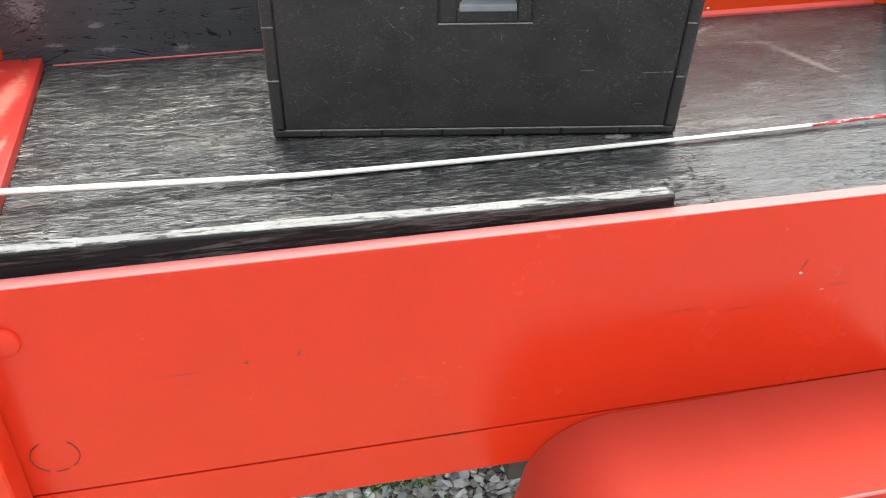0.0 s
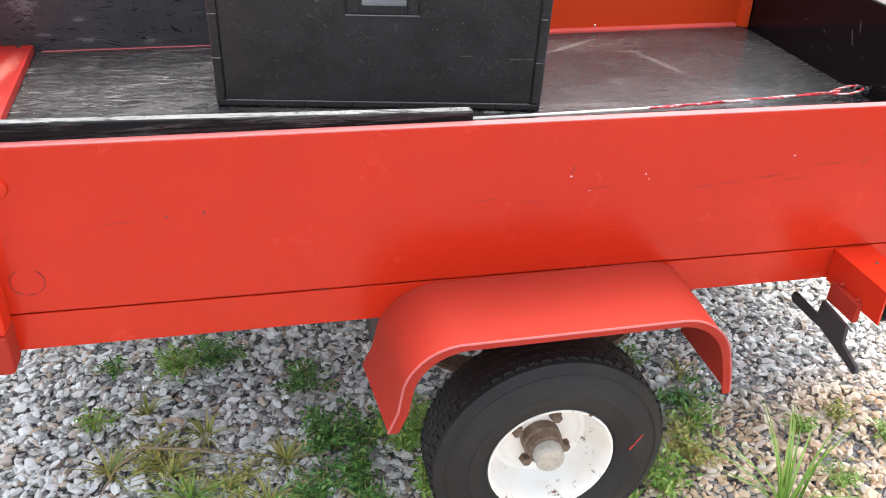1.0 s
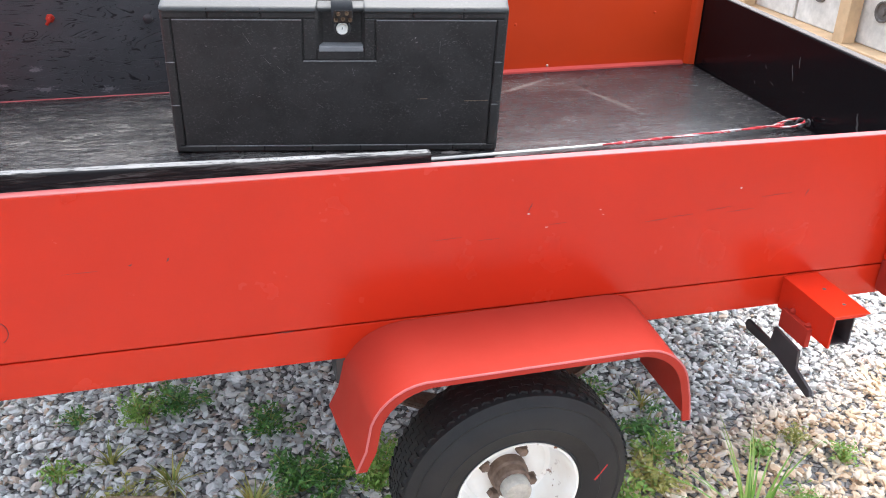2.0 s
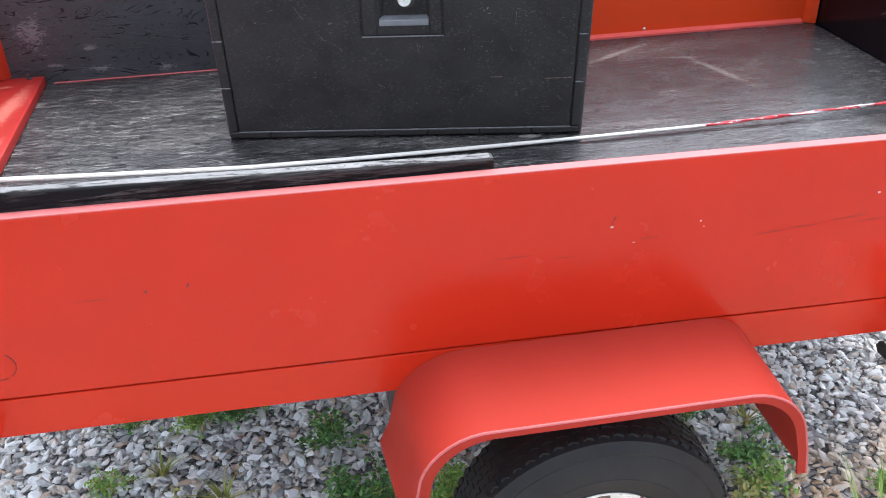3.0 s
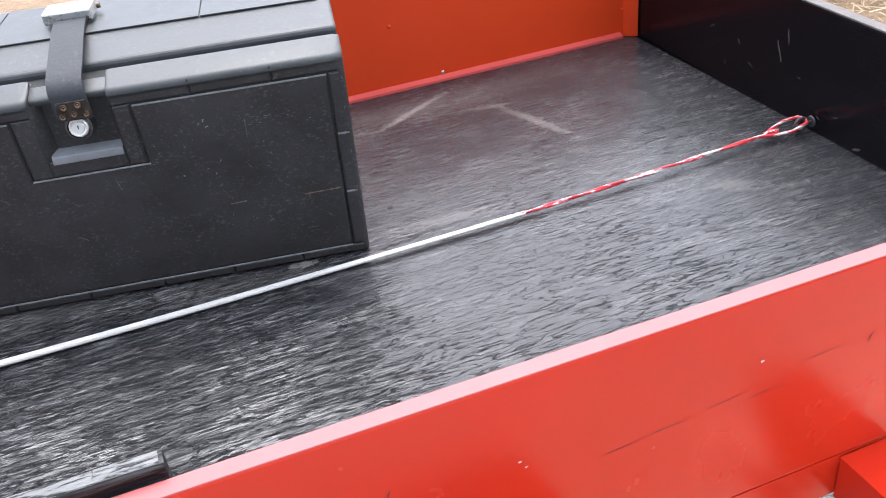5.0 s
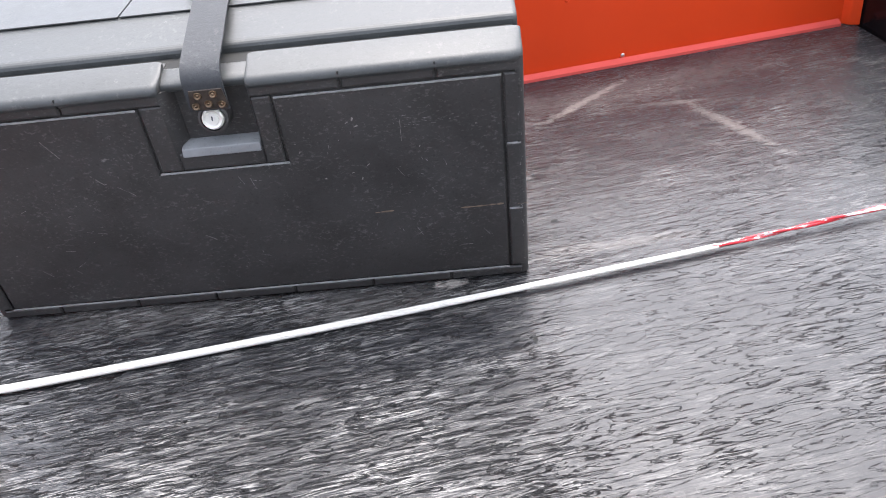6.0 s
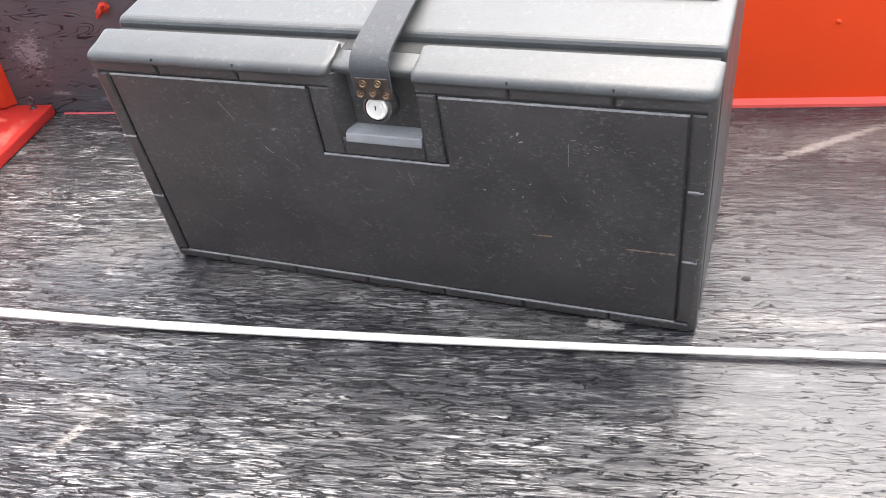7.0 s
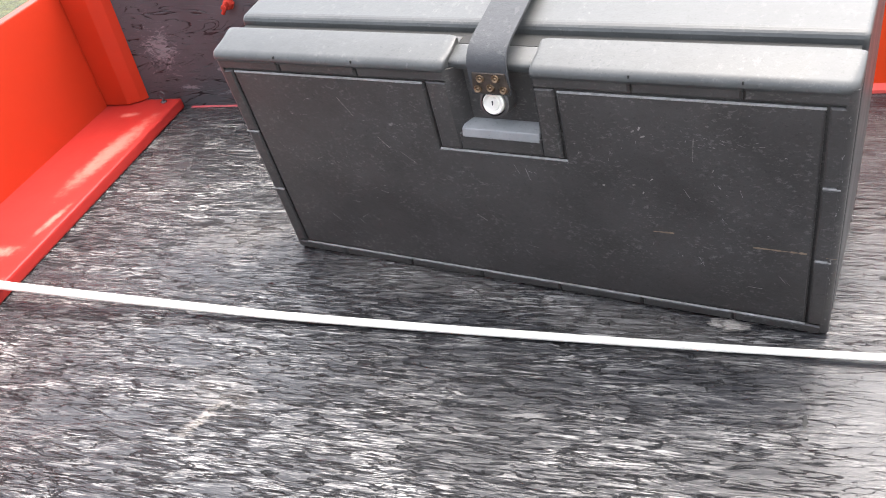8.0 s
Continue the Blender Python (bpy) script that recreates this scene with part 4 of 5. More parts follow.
def shell(bm, profile, u0, u1, bev=0.0, only_ends=False):
    b = bmesh.new()
    lo = [b.verts.new((drawn(u0, h), v, h)) for v, h in profile]
    hi = [b.verts.new((drawn(u1, h), v, h)) for v, h in profile]
    k = len(profile)
    b.faces.new(lo)
    b.faces.new(hi)
    for i in range(k):
        b.faces.new((lo[i], lo[(i + 1) % k], hi[(i + 1) % k], hi[i]))
    bmesh.ops.recalc_face_normals(b, faces=b.faces)
    if bev:
        bmesh.ops.bevel(b, geom=b.edges[:], offset=bev, segments=3, profile=0.55, affect="EDGES")
    join(bm, b)


SEAM = lambda h: 0.036 - 0.034 * h / 0.35
B0 = 0.004             # the border stands this far in front of the core
L0, L1 = 0.330, 0.433   # the latch recess
core = [(B0 + 0.003, 0.0), (SEAM(0), 0.0), (SEAM(0.350), 0.350), (-0.030, 0.346), (-LEAN_OUT * 0.335 + B0, 0.336), (-LEAN_OUT * 0.32 + B0, 0.32)]
bm = bmesh.new()
shell(bm, core, 0.002, L0)
shell(bm, core, L1, LEN - 0.002)
shell(bm, [(B0 + 0.003, 0.0), (SEAM(0), 0.0), (SEAM(0.246), 0.246), (-LEAN_OUT * 0.246 + 0.024, 0.256), (-LEAN_OUT * 0.246 + 0.004, 0.250)], L0, L1)
shell(bm, [(-LEAN_OUT * 0.246 + 0.020, 0.246), (SEAM(0.246), 0.246), (SEAM(0.347), 0.347), (-0.022, 0.343), (-LEAN_OUT * 0.335 + 0.020, 0.335)], L0, L1)
body = part("front_shell", bm, BOX_BLACK, toolbox, "dusty black front shell")
# sloping cheeks of the latch recess
for ua, ub in ((L0 - 0.001, L0 + 0.013), (L1 + 0.001, L1 - 0.006)):
    bm = bmesh.new()
    low, high = 0.248, 0.336
    b = bmesh.new()
    hexa(b, [front(ua, low, 0.0), front(ua, low, -0.020), front(ub, low, -0.020), front(ua + (ub - ua) * 0.3, low, -0.004),
             front(ua, high, 0.0), front(ua, high, -0.020), front(ub, high, -0.020), front(ua + (ub - ua) * 0.3, high, -0.004)])
    join(bm, b)
    part("recess_cheek", bm, BOX_BLACK, body)

rim_bm = bmesh.new()
D0, D1, CH = -0.004, 0.0005, 0.0022
E = LEN - 0.006        # the border stops short of the rounded upright edge


def bar(u0, u1, h0, h1, cut_l=0.0, cut_r=0.0):
    slab(rim_bm, [(u0 + cut_l, h0), (u1 + cut_r, h0), (u1, h1), (u0, h1)], front, D0, D1, CH)


G = 0.0011             # half a groove
for u0, u1 in ((0.006, 0.090), (0.090, 0.201), (0.201, 0.312), (0.312, 0.424), (0.424, 0.533), (0.533, 0.642), (0.642, E)):
    bar(u0 + (G if u0 > 0.01 else 0), u1 - (G if u1 < E else 0), 0.004, 0.0175, 0.0, -0.005 if u1 == E else 0.0)
for u0, u1 in ((0.006, 0.100), (0.100, 0.212), (0.212, L0), (L1, 0.539), (0.539, 0.648), (0.648, E)):
    bar(u0 + (G if u0 not in (0.006, L1) else 0), u1 - (G if u1 not in (L0, E) else 0), 0.3205, 0.337)
for h0, h1 in ((0.0185, 0.121), (0.121, 0.2225), (0.2225, 0.3195)):
    bar(0.006, 0.0215, h0 + G, h1 - G)
    bar(0.7245, E, h0 + G, h1 - G)
bar(0.3025, L0, 0.2275, 0.3195)
bar(L1, 0.4560, 0.2275, 0.3195)
bar(L0, L1, 0.2275, 0.2520)
part("front_rim", rim_bm, BOX_BLACK, body, "segmented moulded border")
bm = bmesh.new()
slab(bm, [(0.0245, 0.0205), (0.7215, 0.0205), (0.7215, 0.3170), (0.4585, 0.3170), (0.4600, 0.2245), (0.2985, 0.2245), (0.2995, 0.3170), (0.0245, 0.3170)], front, D0, D1 - 0.0003, CH)
part("front_panel", bm, BOX_BLACK, body, "scuffed flat front panel")
# Level groove edges only: wear, paled further for the highlight on upturned faces.
for u0, u1, h in ((0.026, 0.298, 0.3175), (0.460, 0.722, 0.3170), (0.300, 0.4605, 0.2255), (0.023, 0.722, 0.0185)):
    bm = bmesh.new()
    prism(bm, [(h - 0.0015, -0.002), (h - 0.0015, 0.0009), (h + 0.0007, 0.0009), (h + 0.0011, -0.002)], u0, u1, lambda x, a, b: front(x, a, b), 0.0003, 1)
    part("highlight_edge", bm, WORN_GLINT, body, "pale worn groove edge with the sky's highlight in its colour")
for u0, u1 in ((0.001, 0.0215), (0.7255, E)):
    for h in (0.121, 0.2225):
        bm = bmesh.new()
        prism(bm, [(h - 0.0016, -0.002), (h - 0.0016, 0.0008), (h + 0.0006, 0.0008), (h + 0.0010, -0.002)], u0, u1, lambda x, a, b: front(x, a, b), 0.0003, 1)
        part("highlight_edge", bm, WORN_GLINT, body)
# rounded upright edges where the front turns into the ends
for u_in, way in ((0.0080, -1), (LEN - 0.0080, 1)):
    bm = bmesh.new()
    rows = []
    for h in np.linspace(0.007, 0.338, 12):
        ring = [(way * 0.0076 * math.sin(t), -0.0076 * (1 - math.cos(t))) for t in np.linspace(0, math.pi / 2, 7)]
        rows.append([bm.verts.new(front(u_in + du, h, 0.0003 + dd)) for du, dd in ring] + [bm.verts.new(front(u_in + way * 0.0074, h, -0.016)), bm.verts.new(front(u_in - way * 0.002, h, -0.016)), bm.verts.new(front(u_in - way * 0.002, h, 0.0))])
    for a, b in zip(rows, rows[1:]):
        for i in range(len(a)):
            bm.faces.new((a[i], a[(i + 1) % len(a)], b[(i + 1) % len(a)], b[i]))
    bm.faces.new(rows[0])
    bm.faces.new(rows[-1])
    part("corner_edge", bm, BOX_BLACK, body, "", True)
# top lip in two lengths, rounded at the outer corners and stepped round the latch
LIP_V = -LEAN_OUT * 0.336


def lip_length(bm, u_out, u_in, round_out, round_in, back_cut):
    """A lip along u: the section is drawn in towards each end so that the corners round off in plan."""
    sec = [(LIP_V - 0.0010, 0.3325), (LIP_V - 0.0042, 0.3365), (LIP_V - 0.0042, 0.3400), (LIP_V - 0.0018, 0.3440), (LIP_V + 0.004, 0.3465), (LIP_V + 0.020, 0.3502), (-0.0130, 0.3570), (-0.0095, 0.3572), (-0.008, 0.3550), (-0.008, 0.345), (-0.030, 0.334)]
    way = 1 if u_in > u_out else -1
    stations = []
    for t in np.linspace(0, math.pi / 2, 7):
        stations.append((u_out + way * round_out * (1 - math.sin(t)), round_out * (1 - math.cos(t)), 0.0))
    stations = stations[::-1] + [(u_in - way * (round_in + back_cut), 0.0, 0.0)]
    for t in np.linspace(0, math.pi / 2, 5):
        stations.append((u_in - way * round_in * (1 - math.sin(t)), round_in * (1 - math.cos(t)) * 0.6, back_cut * t / 1.571))
    rows = []
    for u, back, cut in stations:
        row = []
        for i, (v, h) in enumerate(sec):
            front_share = 1.0 if i < 5 else (0.6 if i == 5 else 0.0)
            drop = 0.55 * back if 2 <= i <= 8 else 0.0
            row.append(bm.verts.new((drawn(u, h), v + back * front_share - (cut if 6 <= i <= 9 else 0.0), h - drop * 0.35)))
        rows.append(row)
    for a, b in zip(rows, rows[1:]):
        for i in range(len(sec)):
            bm.faces.new((a[i], a[(i + 1) % len(sec)], b[(i + 1) % len(sec)], b[i]))
    bm.faces.new(rows[0])
    bm.faces.new(rows[-1])


bm = bmesh.new()
lip_length(bm, 0.0, L0 + 0.001, 0.010, 0.010, 0.004)
lip_length(bm, LEN, L1 - 0.001, 0.016, 0.006, 0.004)
part("top_lip", bm, BOX_LID, body, "pale dusty rounded top lip", True)
low_lip = [(-0.040, 0.331), (-0.0425, 0.336), (-0.0415, 0.3405), (-0.036, 0.3435), (-0.014, 0.3500), (-0.012, 0.340), (-0.03, 0.331)]
bm = bmesh.new()
shell(bm, low_lip, L0 - 0.003, L1 + 0.003, 0.0025)
part("latch_step", bm, BOX_LID, body, "", True)
for u in (0.100, 0.212, 0.539, 0.648):       # notches over the border's grooves
    bm = bmesh.new()
    slab(bm, [(u - 0.0011, 0.331), (u + 0.0011, 0.331), (u + 0.0008, 0.343), (u - 0.0008, 0.343)], front, 0.0015, 0.0037, 0.0003)
    part("notch", bm, GASKET, body)
bm = bmesh.new()
foot = -LEAN_OUT * 0.248
shell(bm, [(foot - 0.0015, 0.2470), (foot + 0.022, 0.2470), (foot + 0.0185, 0.2630), (foot + 0.0150, 0.2628), (foot - 0.0002, 0.2580)], L0 + 0.005, L1 - 0.002, 0.0014)
part("finger_ledge", bm, LEDGE, body, "worn ledge under the latch, greyed for light from above", True)
# seam and rear shell
bm = bmesh.new()
shell(bm, [(SEAM(0) - 0.004, 0.006), (SEAM(0) + 0.012, 0.006), (0.020, 0.350), (-0.011, 0.348)], 0.007, LEN - 0.007)
part("seam_strip", bm, GASKET, toolbox, "dark dusty seam between the shells")
bm = bmesh.new()
shell(bm, [(0.047, 0.0), (0.290, 0.0), (0.300, 0.20), (0.300, 0.350), (0.285, 0.3765), (0.27, 0.3790), (0.100, 0.3760), (0.094, 0.3740), (0.020, 0.3615), (0.0145, 0.357), (0.0145, 0.346)], 0.001, LEN - 0.001, 0.005)
lid = part("rear_shell", bm, BOX_LID, toolbox, "dusty dark grey lid and rear shell", True)
for poly in lid.data.polygons:
    poly.use_smooth = poly.area < 0.0006
bm = bmesh.new()
shell(bm, [(0.098, 0.3766), (0.098, 0.3786), (0.2605, 0.3812), (0.2605, 0.377)], 0.020, 0.250, 0.0008)
shell(bm, [(0.098, 0.3766), (0.098, 0.3786), (0.2605, 0.3812), (0.2605, 0.377)], 0.252, 0.555, 0.0008)
shell(bm, [(0.098, 0.3766), (0.098, 0.3786), (0.2605, 0.3812), (0.2605, 0.377)], 0.557, 0.728, 0.0008)
part("lid_panel", bm, BOX_LID, lid)
# strap, rivets, lock, buckle
knots = [(-0.0545, 0.312, 0.3940), (-0.0560, 0.324, 0.3940), (-0.0575, 0.338, 0.3940), (-0.0550, 0.352, 0.3933), (-0.0400, 0.3635, 0.3923), (0.0, 0.3735, 0.3905), (0.05, 0.3812, 0.3860), (0.10, 0.386, 0.381), (0.15, 0.389, 0.377)]
path = []
for i in range(len(knots) - 1):              # a smooth curve through the knots
    k0, k1, k2, k3 = [Vector(knots[min(max(i + j, 0), len(knots) - 1)]) for j in (-1, 0, 1, 2)]
    for t in (0.0, 0.25, 0.5, 0.75):
        path.append(0.5 * (2 * k1 + (k2 - k0) * t + (2 * k0 - 5 * k1 + 4 * k2 - k3) * t * t + (3 * k1 - k0 - 3 * k2 + k3) * t ** 3))
path.append(Vector(knots[-1]))
bm = bmesh.new()
rows = []
for i, (v, h, u) in enumerate(path):
    p, q = path[max(i - 1, 0)], path[min(i + 1, len(path) - 1)]
    d = Vector((q[0] - p[0], q[1] - p[1])).normalized()
    n = Vector((-d.y, d.x)) * 0.0016
    w = 0.0225
    rows.append([bm.verts.new((u - w, v + n.x, h + n.y)), bm.verts.new((u + w, v + n.x, h + n.y)), bm.verts.new((u + w, v - n.x, h - n.y)), bm.verts.new((u - w, v - n.x, h - n.y))])
for a, b in zip(rows, rows[1:]):
    for i in range(4):
        bm.faces.new((a[i], a[(i + 1) % 4], b[(i + 1) % 4], b[i]))
bm.faces.new(rows[0])
bm.faces.new(rows[-1])
strap = part("strap", bm, RUBBER, toolbox, "flat black rubber hold-down strap", True)
bm = bmesh.new()
slab(bm, [(0.368, 0.312), (0.408, 0.312), (0.410, 0.318), (0.407, 0.338), (0.369, 0.338), (0.366, 0.318)], front, 0.0045, 0.0080, 0.0006)
part("rivet_plate", bm, PLATE, strap, "thin stained rivet plate")
FRONT_TURN = Matrix.Rotation(radians(90) + math.atan(LEAN_OUT) * -1, 4, "X")
for u, h in ((0.378, 0.331), (0.396, 0.332), (0.373, 0.318), (0.388, 0.320), (0.403, 0.318)):
    bm = bmesh.new()
    lathe(bm, [(0.0005, 0.0028), (0.0018, 0.0016), (0.0036, 0.0024), (0.0047, 0.001), (0.0048, -0.001)], 14, Matrix.Translation(front(u, h, 0.0080)) @ FRONT_TURN)
    part("rivet", bm, BRASS, strap, "", True)
bm = bmesh.new()
lathe(bm, [(0.0145, 0.004), (0.0175, 0.003), (0.0185, -0.016)], 28, Matrix.Translation(front(0.386, 0.2985, 0.0)) @ FRONT_TURN)
part("lock_collar", bm, BOX_BLACK, toolbox, "", True)
bm = bmesh.new()
lathe(bm, [(0.0003, 0.0075), (0.0072, 0.0075), (0.0078, 0.0062), (0.0108, 0.0070), (0.0125, 0.0055), (0.0130, 0.002), (0.0130, -0.014)], 32, Matrix.Translation(front(0.386, 0.2985, 0.0)) @ FRONT_TURN)
lock = part("lock", bm, NICKEL, toolbox, "round bright key lock", True)
bm = bmesh.new()
slab(bm, [(0.3850, 0.2945), (0.3864, 0.2940), (0.3870, 0.3020), (0.3856, 0.3025)], front, 0.006, 0.0079, 0.0002)
part("keyhole", bm, DARK_STEEL, lock, "dark key slot")
bm = bmesh.new()
box(bm, 0.340, 0.408, 0.140, 0.192, 0.3835, 0.401, 0.003, 2)
buckle = part("buckle", bm, STEEL, strap, "bright metal buckle")
bm = bmesh.new()
tube(bm, [(0.338, 0.196, 0.389), (0.412, 0.196, 0.389)], 0.004, 10)
part("buckle_pin", bm, BRASS, strap)


def box_marks(name, marks, material):
    rnd = random.Random(11)
    for u, h, ln, wd, ang in marks:
        bm = bmesh.new()
        c, s = math.cos(radians(ang)), math.sin(radians(ang))
        if ln < 0.01:
            ln *= 0.6
        n = max(2, int(ln / 0.003))
        up, lo = [], []
        for i in range(n + 1):
            f = i / n - 0.5
            w = wd * rnd.uniform(0.15, 0.75) / 2
            up.append(bm.verts.new(front(u + f * ln * c - w * s, h + 0.006 + f * ln * s + w * c, 0.0008)))
            lo.append(bm.verts.new(front(u + f * ln * c + w * s, h + 0.006 + f * ln * s - w * c, 0.0008)))
        for i in range(n):
            bm.faces.new((up[i], up[i + 1], lo[i + 1], lo[i]))
        part(name, bm, material, body)


box_marks("scuff", [(0.690, 0.124, 0.055, 0.0042, 1), (0.742, 0.122, 0.012, 0.002, 0), (0.565, 0.129, 0.024, 0.0045, 2)], TAN_SCUFF)
box_marks("scuff", [(0.545, 0.272, 0.008, 0.004, 70), (0.538, 0.268, 0.007, 0.003, 40), (0.548, 0.262, 0.009, 0.004, 20), (0.60, 0.25, 0.03, 0.001, 88),
                    (0.475, 0.232, 0.006, 0.003, 60), (0.472, 0.245, 0.004, 0.003, 0), (0.555, 0.205, 0.007, 0.003, 40), (0.535, 0.195, 0.005, 0.002, 10), (0.545, 0.185, 0.006, 0.003, 70), (0.50, 0.19, 0.005, 0.003, 0),
                    (0.18, 0.27, 0.03, 0.0015, -60), (0.22, 0.22, 0.02, 0.0015, -50), (0.25, 0.2, 0.025, 0.001, -40), (0.66, 0.26, 0.005, 0.003, 0), (0.69, 0.25, 0.004, 0.003, 0), (0.62, 0.225, 0.005, 0.002, 60)], SCUFF)

rnd = random.Random(23)
many = []
for _ in range(26):                          # clumps of small scratches
    cu, ch, turn = rnd.uniform(0.05, 0.70), rnd.uniform(0.03, 0.30), rnd.choice((-50, -35, 5, 15, 80))
    for _ in range(rnd.randint(2, 9)):
        u, h = rnd.gauss(cu, 0.016), rnd.gauss(ch, 0.010)
        if 0.03 < u < 0.715 and 0.02 < h < 0.315 and not (0.29 < u < 0.47 and h > 0.20):
            many.append((u, h, rnd.choice((0.003, 0.004, 0.006, 0.012)) * rnd.uniform(0.7, 1.4), rnd.uniform(0.0006, 0.0015), turn + rnd.uniform(-35, 35)))
for _ in range(26):                          # a rubbed patch and a chewed upright edge
    many.append((rnd.gauss(0.625, 0.022), rnd.gauss(0.262, 0.006), rnd.uniform(0.004, 0.010), rnd.uniform(0.0005, 0.0011), rnd.uniform(-25, 25)))
    many.append((rnd.gauss(0.742, 0.0012), rnd.uniform(0.02, 0.325), rnd.uniform(0.002, 0.007), rnd.uniform(0.0008, 0.002), rnd.uniform(50, 120)))
box_marks("tick", many, SCRAPE)

# ---------------------------------------------------------------- elastic cord across the bed
cord = empty("elastic_cord", pose(0.5, 0.61, 0.57), "stretched elastic tie-down, white rubber and red-white cord", "bungee cord")
CH0 = Matrix.Translation((-0.5, -0.61, -0.57))


def cord_line(x):
    s = (x + 0.46) / 2.0
    z = 0.5625 + 0.021 * max(0.0, min(1.0, (0.05 - x) / 0.5)) + 0.009 * max(0.0, (x - 1.0) / 0.55)
    return 0.634 - 0.0868 * s + 0.0727 * s * s - 0.007 * math.sin(math.pi * min(1.0, max(0.0, s))) - 0.012 * max(0.0, min(1.0, (0.05 - x) / 0.5)), z


def cpart(name, bm, material, label="", smooth=True):
    bmesh.ops.transform(bm, matrix=CH0, verts=bm.verts)
    return part(name, bm, material, cord, label, smooth)


for side in (-1, 1):
    bm = bmesh.new()
    fs = np.linspace(0, 1, 40)
    tube(bm, [(-0.60 + 1.585 * f, cord_line(-0.60 + 1.585 * f)[0] + side * (0.0038 - 0.0018 * f), cord_line(-0.60 + 1.585 * f)[1]) for f in fs], [0.0044 - 0.0018 * f for f in fs], 8)
    cpart("white_strand", bm, WHITE_RUBBER, "white elastic strand")
for ph in (0, math.pi):
    bm = bmesh.new()
    xs = np.linspace(0.975, 1.47, 90)
    tube(bm, [(x, cord_line(x)[0] + 0.0016 * math.cos(34 * x + ph), cord_line(x)[1] + 0.0016 * math.sin(34 * x + ph)) for x in xs], 0.0022, 6)
    cpart("red_strand", bm, CORD_RED, "frayed red and white strand")
bm = bmesh.new()
cy, cz = cord_line(1.47)
tube(bm, [(1.465, cy, cz), (1.485, cy + 0.010, cz + 0.002), (1.52, cy + 0.019, cz + 0.006), (1.545, cy + 0.012, cz + 0.010), (1.551, cy, cz + 0.010), (1.545, cy - 0.012, cz + 0.008), (1.515, cy - 0.014, cz), (1.485, cy - 0.007, cz - 0.002), (1.45, cy, cz)], 0.0030, 7)
cpart("loop", bm, CORD_RED, "knotted loop")
bm = bmesh.new()
tube(bm, [(1.468 + 0.002 * i, cy + 0.006 * math.cos(i * 1.9), cz + 0.006 * math.sin(i * 1.9)) for i in range(14)], 0.0022, 6)
cpart("knot", bm, CORD_RED)

# ---------------------------------------------------------------- plants
def leafy(name, at, radius, height, count, leaf, material, label, seed, cat="weed"):
    """A low weed: bent stems carrying many small pointed leaves."""
    rnd = random.Random(seed)
    ob = empty(name, Matrix.Translation(at), label, cat, "weeds in the gravel")
    stems, leaves = bmesh.new(), bmesh.new()
    per = max(6, count // 14)
    for k in range(14):
        ang, lean = rnd.uniform(0, 6.283), rnd.uniform(0.2, 1.0)
        tip = Vector((math.cos(ang) * radius * lean, math.sin(ang) * radius * lean, height * rnd.uniform(0.5, 1.0) * (1.15 - 0.6 * lean)))
        midp = tip * 0.5 + Vector((0, 0, height * 0.25))
        pts = [Vector((0, 0, -0.01)) * (1 - t) ** 2 + midp * 2 * t * (1 - t) + tip * t * t for t in np.linspace(0, 1, 6)]
        tube(stems, pts, 0.0012, 4, False)
        for _ in range(per):
            t = rnd.uniform(0.15, 1.0)
            p = midp * 2 * t * (1 - t) + tip * t * t
            p = p + Vector((rnd.gauss(0, 1), rnd.gauss(0, 1), rnd.gauss(0, 0.6))) * leaf * 0.7
            d = Vector((rnd.gauss(0, 1), rnd.gauss(0, 1), rnd.gauss(0.3, 0.5))).normalized()
            s = d.cross(Vector((rnd.gauss(0, 0.4), rnd.gauss(0, 0.4), 1))).normalized()
            ln = leaf * rnd.uniform(0.6, 1.3)
            q = [p, p + d * ln * 0.5 + s * ln * 0.24, p + d * ln - Vector((0, 0, ln * 0.15)), p + d * ln * 0.5 - s * ln * 0.24]
            leaves.faces.new([leaves.verts.new(c) for c in q])
    tagged(part("stem", stems, LEAF_YELLOW, ob), kind="stuff")
    tagged(part("foliage", leaves, material, ob, normals=False), kind="stuff")
    return ob


def grassy(name, at, radius, height, count, width, material, label, seed):
    """A tuft of long bent blades."""
    rnd = random.Random(seed)
    ob = empty(name, Matrix.Translation(at), label, "grass", "grass tufts in the gravel")
    bm = bmesh.new()
    for _ in range(count):
        ang = rnd.uniform(0, 6.283)
        out = rnd.uniform(0.1, 1.0) * radius
        ln = height * rnd.uniform(0.5, 1.0)
        d = Vector((math.cos(ang), math.sin(ang), 0))
        s = Vector((-d.y, d.x, 0))
        p0 = d * rnd.uniform(0, 0.15) * radius
        prev = None
        for i in range(6):
            t = i / 5
            p = p0 + d * out * t * t * 1.1 + Vector((0, 0, ln * (t - 0.42 * t * t * (out / radius)) - 0.008))
            w = width * (1 - t ** 1.7) * 0.5 + 0.0002
            row = (bm.verts.new(p + s * w), bm.verts.new(p - s * w))
            if prev:
                bm.faces.new((prev[0], prev[1], row[1], row[0]))
            prev = row
    tagged(part("foliage", bm, material, ob, normals=False), kind="stuff")
    return ob


